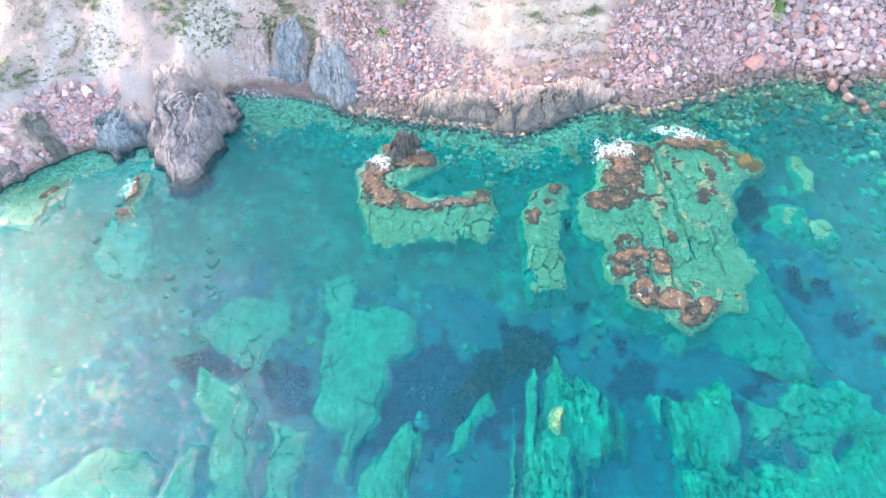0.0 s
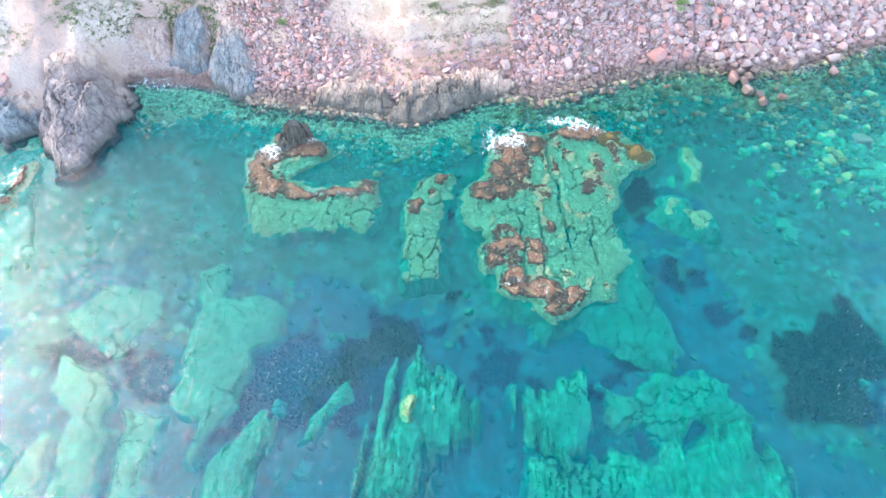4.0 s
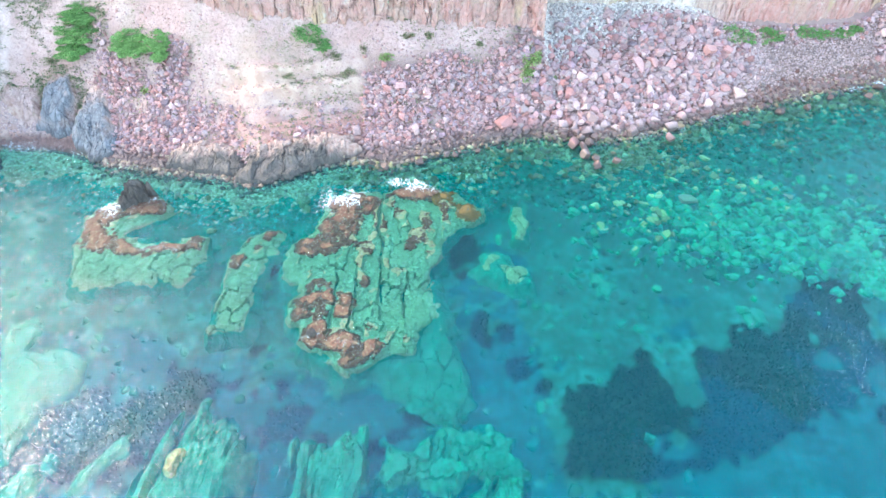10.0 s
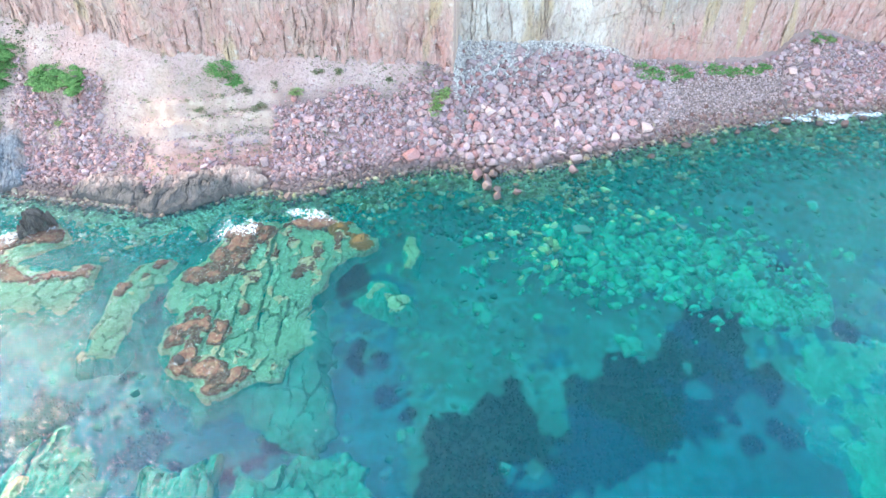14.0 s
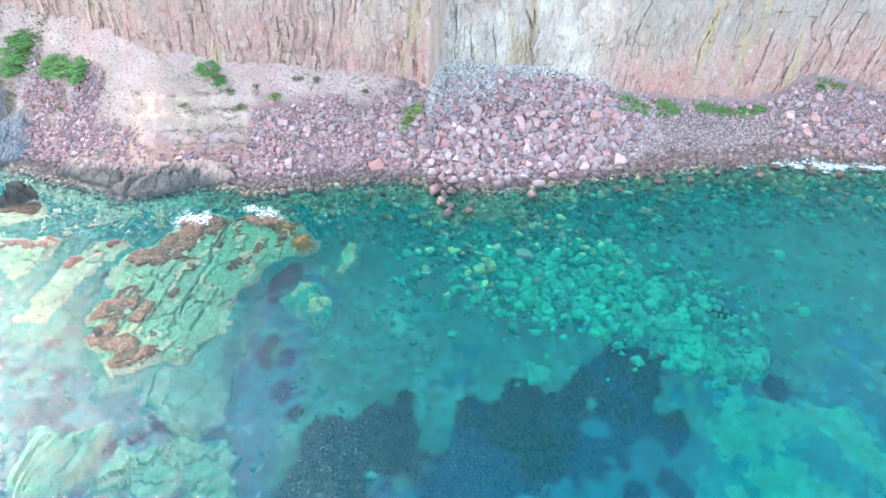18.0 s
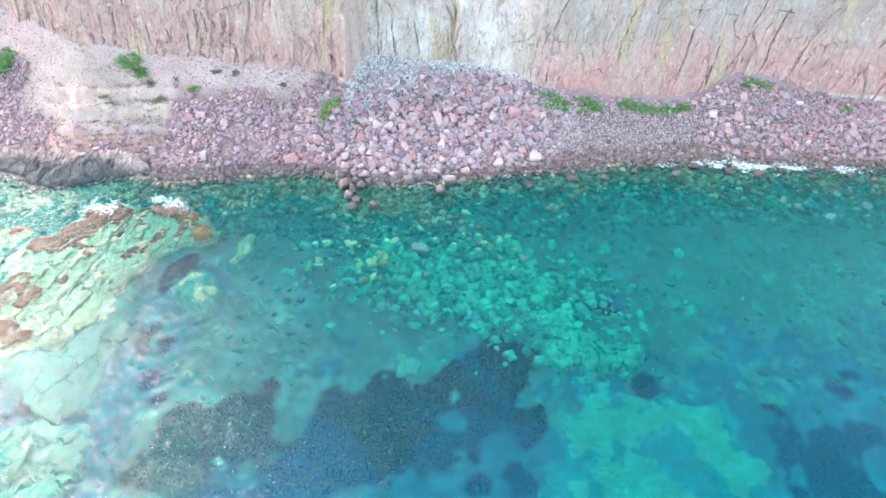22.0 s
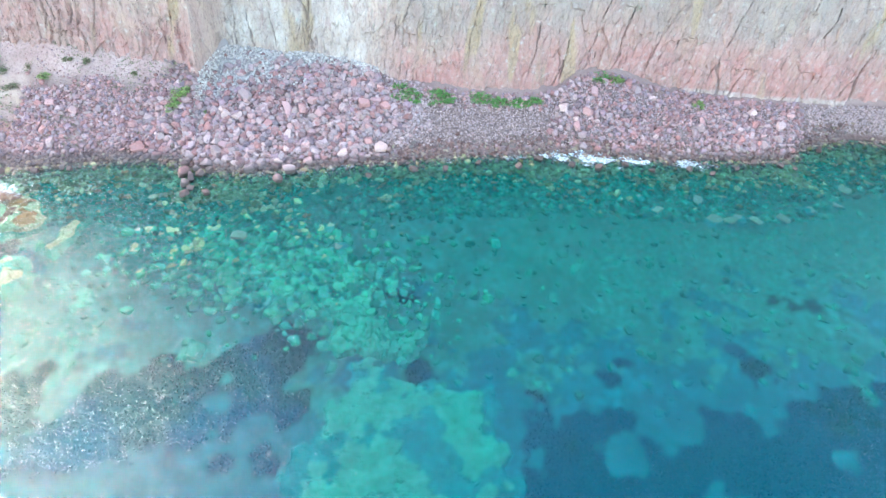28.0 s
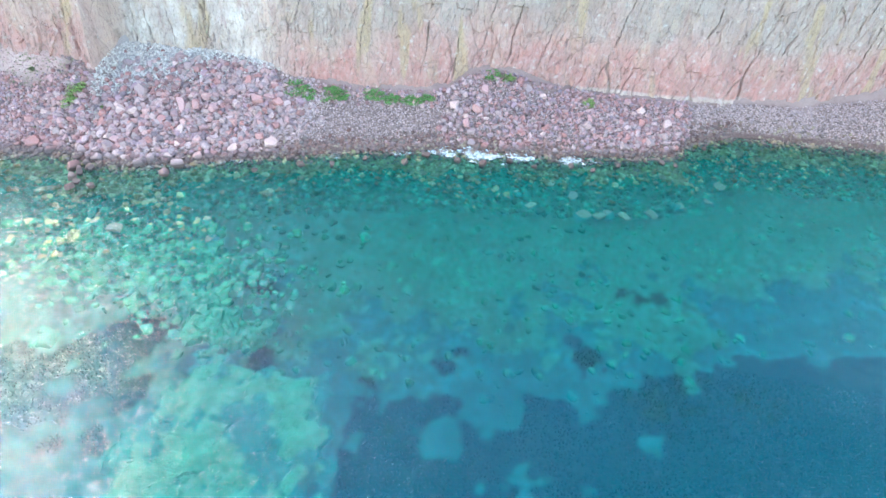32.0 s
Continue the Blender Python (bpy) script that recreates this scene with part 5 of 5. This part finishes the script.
stones("slope_gravel", "fine pink gravel between the stones of the slope", "pebbles", cobble_pink, on_slope(11000, -22, 36, 0.0, 0.98, lambda x, y, s: (1 - 0.6 * smooth(0.6, 0.8, s)) * np.where((x > -5) & (x < 14), 0.3, 1.0), 0.02), sized(11000, 0.1, 0.3))
stones("pale_scree", "pale grey scree below the cliff", "stones", scree_pale, on_slope(6000, 36.6, 62, 0.2, 1.05, lambda x, y, s: smooth(0.0, 0.35, s - 0.38 - 0.026 * np.abs(x - 40) + 0.16 * fbm(x, y, 2.6, 4, 58)) + 0.5 * smooth(42, 38, x) * smooth(0.1, 0.4, s)), sized(6000, 0.15, 0.55))
stones("beach_gravel", "foam-washed gravel of the small beach", "pebbles", cobble_grey, on_slope(1500, -31, -19, -0.03, 0.26, None, 0.02), sized(1500, 0.14, 0.35))


def under_water(n, x0, x1, near, far, lift=0.0):
    x, off = rng.uniform(x0, x1, n), rng.uniform(near, far, n)
    y = along(x, SHORE) - off
    return np.stack([x, y, depth_z(x, y) + lift], -1)


stones("submerged_stones", "algae-covered stones under shallow water", "stones", stone_algae, under_water(11000, 12, 150, 0.5, 12.5, -0.02), sized(11000, 0.25, 1.25, 3.0), 0.6)
stones("submerged_cobbles", "pale brown-green cobbles under shallow water", "stones", stone_shallow, under_water(3800, -31, 30, 0.4, 8.0, -0.03), sized(3800, 0.2, 0.8, 2.6), 0.6)
x, y = rng.normal(57, 8.0, 1700), rng.normal(41.5, 3.4, 1700)
stones("yellow_stones", "sunlit yellow-green stones on the seabed", "stones", stone_sunlit, np.stack([x, y, depth_z(x, y) + 0.12], -1), sized(1700, 0.4, 1.6, 2.4), 0.5)
x, y = rng.uniform(66, 145, 1300), rng.uniform(30, 66, 1300)
y = np.minimum(y, along(x, SHORE) - 8)
x, y = x[meadow(x, y) < 0.1], y[meadow(x, y) < 0.1]
stones("seabed_stones", "pale green stones scattered on the seabed", "stones", stone_dull, np.stack([x, y, depth_z(x, y) - 0.1], -1), sized(len(x), 0.4, 1.5), 0.4)
x, y = rng.uniform(-40, 44, 1500), rng.uniform(8, 46, 1500)
x, y = x[meadow(x, y) < 0.1], y[meadow(x, y) < 0.1]
stones("seabed_stones", "dull green stones scattered on the seabed", "stones", stone_dull, np.stack([x, y, depth_z(x, y) - 0.1], -1), sized(len(x), 0.4, 1.4), 0.4)
x = rng.uniform(-18, 150, 5200)
off = rng.normal(0.5, 1.0, 5200)
y = along(x, SHORE) - off
stones("waterline_stones", "wet brown and tan stones along the waterline", "stones", stone_edge, np.stack([x, y, np.where(off > 0, -0.16 * off - 0.05, land_z(x, y) + 0.05)], -1), sized(5200, 0.2, 0.85, 2.0), 0.4)
x, off = rng.uniform(37, 128, 3000), rng.normal(-0.75, 0.55, 3000)
y = along(x, SHORE) - off + 0.5 * fbm(x, 0 * x, 3.0, 3, 5)
stones("wet_stones", "wet dark red-brown stones above the waterline", "stones", stone_wet, np.stack([x, y, np.maximum(land_z(x, y), 0.0) + 0.1], -1), sized(3000, 0.22, 0.8, 2.0), 0.4)
slab_meshes = [mesh_of("sunken_slab", v * (1.3, 1.0, 0.45), fine_f, stone_slab, flat=True) for v in FINE[:5]]
for n, (x, y, size) in enumerate([(51, 45.2, 1.9), (105.5, 59.4, 1.8), (107.7, 59.9, 1.4), (109.2, 60.3, 1.6), (110.9, 60.6, 1.4), (114.3, 61.8, 1.7), (104.4, 63.4, 1.3), (99, 60.2, 1.3), (97.5, 62.4, 1.1), (101.5, 65.5, 1.2), (118, 64, 1.4), (124, 70, 1.5), (122, 66, 1.2), (63, 46, 1.4)]):
    ob = new("sunken_slab", slab_meshes[n % 5])
    ob.location, ob.rotation_euler, ob.scale = (x, y, -0.72), (0.08, -0.06, rng.uniform(0, 6)), (size * 0.6,) * 3
    tagged(ob, "flat pale green slab of stone just under water", "rock", "flat slabs under water")

# ---- seagrass ----
# Blades also fill the patches that stand for deep shade.
x, y = rng.uniform(-40, 140, 130000), rng.uniform(4, 40, 130000)
keep = meadow(x, y) > 0.95
x, y = x[keep][:30000], y[keep][:30000]
z, n = depth_z(x, y), len(x)
blades = 3
ang, bend = rng.uniform(0, 6.28, (n, blades)), rng.uniform(0.1, 0.26, (n, blades))
cx, cy = np.cos(ang), np.sin(ang)
root = np.stack([x, y, z], -1)[:, None, :]
side = np.stack([-cy, cx, 0 * cx], -1) * 0.06
tip = np.stack([cx * bend, cy * bend, rng.uniform(0.12, 0.26, (n, blades))], -1)
verts = np.stack([root - side, root + side, root + 0.55 * tip + side, root + 0.55 * tip - side, root + tip], 2).reshape(-1, 3)
at = (np.arange(n * blades) * 5)[:, None]
faces = np.concatenate([at + [0, 1, 2], at + [0, 2, 3], at + [3, 2, 4]])
tagged(new("seagrass", mesh_of("seagrass", verts, faces, leaf_sea)), "dark seagrass meadow on the seabed", "seagrass", kind="stuff")

# ---- foam ----


def foam(name, label, spots):
    """Thin sheets of foam, lying on the water and over the rocks that it washes; the lace is in the material."""
    verts, faces, thickness, count = [], [], [], 0
    for fx, fy, rx, ry, turn, thick in spots:
        step = 0.12
        gu, gv = np.meshgrid(np.arange(-1.5 * rx, 1.5 * rx, step), np.arange(-1.8 * ry, 1.8 * ry, step))
        c, s = math.cos(radians(turn)), math.sin(radians(turn))
        gx, gy = fx + gu * c - gv * s, fy + gu * s + gv * c
        inside = 1 - np.hypot(gu / (1.15 * rx), gv / (1.25 * ry)) + 0.55 * fbm(gx, gy, 1.3, 4, 505)
        z = np.full(gx.shape, 0.03)
        for x0, y0, cell, solid in REEFS:
            i, j = np.round((gy - y0) / cell).astype(int), np.round((gx - x0) / cell).astype(int)
            on = (i >= 0) & (j >= 0) & (i < solid.shape[0]) & (j < solid.shape[1])
            z = np.where(on, np.maximum(z, solid[i.clip(0, solid.shape[0] - 1), j.clip(0, solid.shape[1] - 1)] + 0.04), z)
        z = np.maximum(z, np.where(gy > along(gx, SHORE), land_z(gx, gy) + 0.05, 0.03)) + 0.02 * fbm(gx, gy, 0.3, 2, 507)
        quads = grid_faces(*gx.shape)
        quads = quads[(inside > -0.1).ravel()[quads].all(1)]
        used = np.unique(quads)
        back = np.zeros(gx.size, int)
        back[used] = np.arange(len(used)) + count
        verts.append(np.stack([gx, gy, z], -1).reshape(-1, 3)[used])
        thickness.append((thick * smooth(-0.1, 0.7, inside)).ravel()[used])
        faces.append(back[quads])
        count += len(used)
    tagged(new(name, mesh_of(name, np.concatenate(verts), np.concatenate(faces), foam_white, fields={"thick": 0.78 * np.concatenate(thickness)})), label, "foam", kind="stuff")


foam("reef_foam", "white foam washing over the reef heads", [(13.0, 44.6, 2.6, 1.5, 25, 1.05), (20.2, 46.6, 3.6, 1.1, -6, 1.05), (11.8, 42.6, 1.0, 1.6, 30, 0.5), (-11.6, 42.4, 1.7, 1.6, 40, 1.0), (-7.9, 44.3, 1.4, 0.9, 0, 0.7), (-13.9, 40, 0.5, 2.0, 0, 0.4), (-6, 37.0, 4, 0.5, 0, 0.45), (12.4, 26.4, 1.3, 0.6, 0, 0.5), (15.6, 25.6, 1.7, 0.5, -10, 0.5), (-37.6, 38.6, 0.8, 1.2, 0, 0.8)])
foam("shore_foam", "white foam along the water's edge", [(-26.6, 53.2, 4.6, 1.2, 0, 0.75), (-20.5, 52.2, 2, 0.8, -25, 0.6), (-13, 49.7, 4, 0.4, -8, 0.35), (-3, 48.0, 3, 0.5, -14, 0.4), (4, 47.3, 2.4, 0.4, 30, 0.3), (14, 51.2, 4, 0.4, 0, 0.3), (-33.5, 39.2, 1.2, 0.5, 0, 0.5), (48.5, 56.0, 2.4, 0.7, 20, 0.5), (53, 57.4, 2.6, 0.9, 20, 0.5), (59, 60.3, 2.6, 0.7, 22, 0.9), (66, 63.0, 3.4, 0.4, 23, 0.4), (76, 66.5, 6, 0.4, 16, 0.35), (80.5, 67.4, 3.0, 0.7, 14, 0.8), (86.5, 68.8, 3.6, 1.2, 9, 1.25), (91.5, 69.0, 3.8, 1.6, 6, 1.35), (96.5, 69.7, 2.8, 1.6, 3, 1.3), (104, 70.6, 3, 1.2, 4, 1.2), (111, 72.6, 3, 0.4, 12, 0.35), (72, 64.4, 1.2, 0.6, 0, 0.7)])

# ---- plants ----


def leaf_cloud(name, centres, mat, parent, count, leaf, seed):
    rnd = np.random.default_rng(seed)
    pick = rnd.integers(0, len(centres), count)
    c = np.array(centres)[pick]
    d = rnd.normal(size=(count, 3))
    d /= np.linalg.norm(d, axis=1)[:, None]
    d[:, 2] = np.abs(d[:, 2])
    p = c[:, :3] + d * c[:, 3:] * rnd.uniform(0.6, 1.08, (count, 1))
    u, w = rnd.normal(size=(count, 3)), rnd.normal(size=(count, 3))
    u /= np.linalg.norm(u, axis=1)[:, None]
    u[:, 2] *= 0.2
    w[:, 2] *= 0.2
    w -= u * np.sum(u * w, 1)[:, None]
    w /= np.linalg.norm(w, axis=1)[:, None]
    size = leaf * rnd.uniform(0.6, 1.5, (count, 1))
    verts = np.stack([p - u * size, p + 0.45 * w * size, p + u * size, p - 0.45 * w * size], 1).reshape(-1, 3)
    at = (np.arange(count) * 4)[:, None]
    ob = new(name, mesh_of(name, verts, at + [0, 1, 2, 3], mat))
    ob.parent = parent
    return ob


def shrub(label, x, y, lumps, mat, seed, leaves=1500, leaf=0.11, name="shrub", group=""):
    """Lumps: offset x, offset y, height of the middle, and the three half-widths of each clump of leaves."""
    z = float(land_z(np.array(x), np.array(y)))
    base = new(name)
    base.location = (x, y, z)
    rnd = np.random.default_rng(seed)
    bm = bmesh.new()
    for n in range(7):
        lx, ly, lz, rx, ry, rz = lumps[n % len(lumps)]
        end = Vector((lx + rnd.normal(0, 0.3) * rx, ly + rnd.normal(0, 0.3) * ry, float(land_z(np.array(x + lx), np.array(y + ly))) - z + lz + 0.4 * rz))
        m = Vector((0, 0, 1)).rotation_difference(end.normalized()).to_matrix().to_4x4()
        bmesh.ops.create_cone(bm, segments=6, radius1=0.07, radius2=0.02, depth=end.length, matrix=Matrix.Translation(end / 2) @ m)
    part("stems", bm, bark, base)
    clumps = []
    for lx, ly, lz, rx, ry, rz in lumps:
        ground = float(land_z(np.array(x + lx), np.array(y + ly))) - z
        for _ in range(34):
            a, r = rnd.uniform(0, 6.28), 0.85 * math.sqrt(rnd.uniform(0, 1))
            clumps.append((lx + r * rx * math.cos(a), ly + r * ry * math.sin(a), ground + lz + r * ry * math.sin(a) * 0.5 + rnd.uniform(-0.05, 0.1) * rz, rx * rnd.uniform(0.28, 0.42), ry * rnd.uniform(0.28, 0.42), rz * rnd.uniform(0.4, 0.5)))
    leaf_cloud("crown", clumps, mat, base, leaves, leaf, seed)
    return tagged(base, label, "shrub", group)


SLOPE_SHRUBS = "shrubs at the cliff foot"
shrub("broad bright green shrub on the upper slope", -21.2, 65.0, [(0.3, 1.6, 0.25, 2.6, 1.9, 0.4), (-0.1, 0, 0.2, 2.9, 2.2, 0.4), (-0.5, -1.7, 0.2, 2.3, 1.8, 0.4)], leaf_green, 1, 36000, 0.11, group=SLOPE_SHRUBS)
shrub("dense green shrub in two rounded clumps", -12.6, 62.9, [(-1.0, 0.2, 0.3, 2.6, 2.6, 0.5), (2.2, -0.4, 0.25, 1.7, 2.7, 0.45)], leaf_green, 2, 32000, 0.11, group=SLOPE_SHRUBS)
shrub("dark green shrub under the cliff", 7.4, 64.0, [(0, 0, 0.3, 1.9, 1.4, 0.8), (1.5, -0.8, 0.2, 1.2, 1.0, 0.5)], leaf_green, 3, 2600, 0.14, group=SLOPE_SHRUBS)
shrub("yellow-green shrub beside the pale scree", 35.0, 64.4, [(0, 0.6, 0.3, 1.4, 1.9, 0.7), (-0.7, -1.1, 0.2, 1.0, 1.4, 0.5)], leaf_lime, 4, 2600, 0.13, group=SLOPE_SHRUBS)
shrub("small yellow-green shrub on the stony slope", 16.8, 62.4, [(0, 0, 0.25, 1.0, 0.6, 0.5)], leaf_lime, 5, 800, 0.08, group=SLOPE_SHRUBS)
shrub("small yellow-green shrub among boulders", 38.0, 63.8, [(0, 0, 0.25, 0.6, 0.5, 0.4)], leaf_lime, 6, 400, 0.08, group=SLOPE_SHRUBS)
for n, (x, y, rx, ry) in enumerate([(63.6, 72.4, 1.7, 0.9), (66.0, 72.0, 0.9, 0.6), (68.6, 73.0, 1.3, 0.9), (70.4, 73.2, 0.9, 0.6), (74.6, 74.4, 1.4, 0.7), (77.4, 74.4, 1.0, 0.6), (80.2, 74.8, 1.6, 0.5), (82.4, 75.4, 0.9, 0.4), (91, 80.2, 1.3, 0.6), (93.4, 80.4, 0.9, 0.5), (105.7, 80.7, 0.7, 0.6)]):
    shrub("low bright green bush at the cliff foot", x, y, [(0, 0, 0.15, 1.25 * rx, 1.6 * ry, 0.45)], leaf_lime if n > 8 else leaf_green, 20 + n, int(700 * rx + 300), 0.12, "bush", "green bushes along the beach")
for n, (x, y, rx, ry) in enumerate([(14.0, 63.4, 0.6, 1.2), (10.6, 62.4, 0.8, 0.8), (12.2, 61.2, 1.0, 0.8), (19.6, 64.6, 0.9, 0.6), (22.0, 64.8, 0.7, 0.5), (-24.6, 62.5, 0.8, 1.0), (28.4, 65.2, 0.5, 0.4), (5.0, 60.0, 0.9, 0.7), (-38.5, 60.2, 2.0, 1.0), (-35.4, 59.8, 0.9, 0.8), (-42, 59.5, 1.6, 0.9), (-12.4, 58.6, 0.6, 0.5)]):
    shrub("low grey-green scrub on the slope", x, y, [(0, 0, 0.12, rx, ry, 0.35)], leaf_dry if n < 8 else leaf_lime, 50 + n, int(420 * rx + 150), 0.08, "scrub_bush", "scrub on the slope")

places = on_slope(3600, -60, 34, 0.2, 1.05, lambda x, y, s: smooth(-0.5, 0.5, fbm(x, y, 5, 3, 81)) * np.where(x < -16, 1.0, 0.55), 0.0)
clumps = np.concatenate([places, np.repeat(rng.uniform(0.12, 0.3, (len(places), 1)), 3, 1)], 1)
holder = leaf_cloud("grass_tussocks", clumps, leaf_dry, None, 44000, 0.09, 90)
tagged(holder, "dry green tussocks dotted over the slope", "grass", kind="stuff")
places = on_slope(2600, -66, -17, 0.22, 1.0, lambda x, y, s: smooth(-0.3, 0.5, fbm(x, y, 4, 4, 84)) + 0 * s, 0.05)
clumps = np.concatenate([places, np.repeat(rng.uniform(0.18, 0.5, (len(places), 1)), 3, 1) * (1.0, 1.0, 0.6)], 1)
holder = leaf_cloud("scrub_tussocks", clumps, leaf_scrub, None, 52000, 0.1, 92)
tagged(holder, "dark green scrub tufts dotted over the headland", "scrub", kind="stuff")
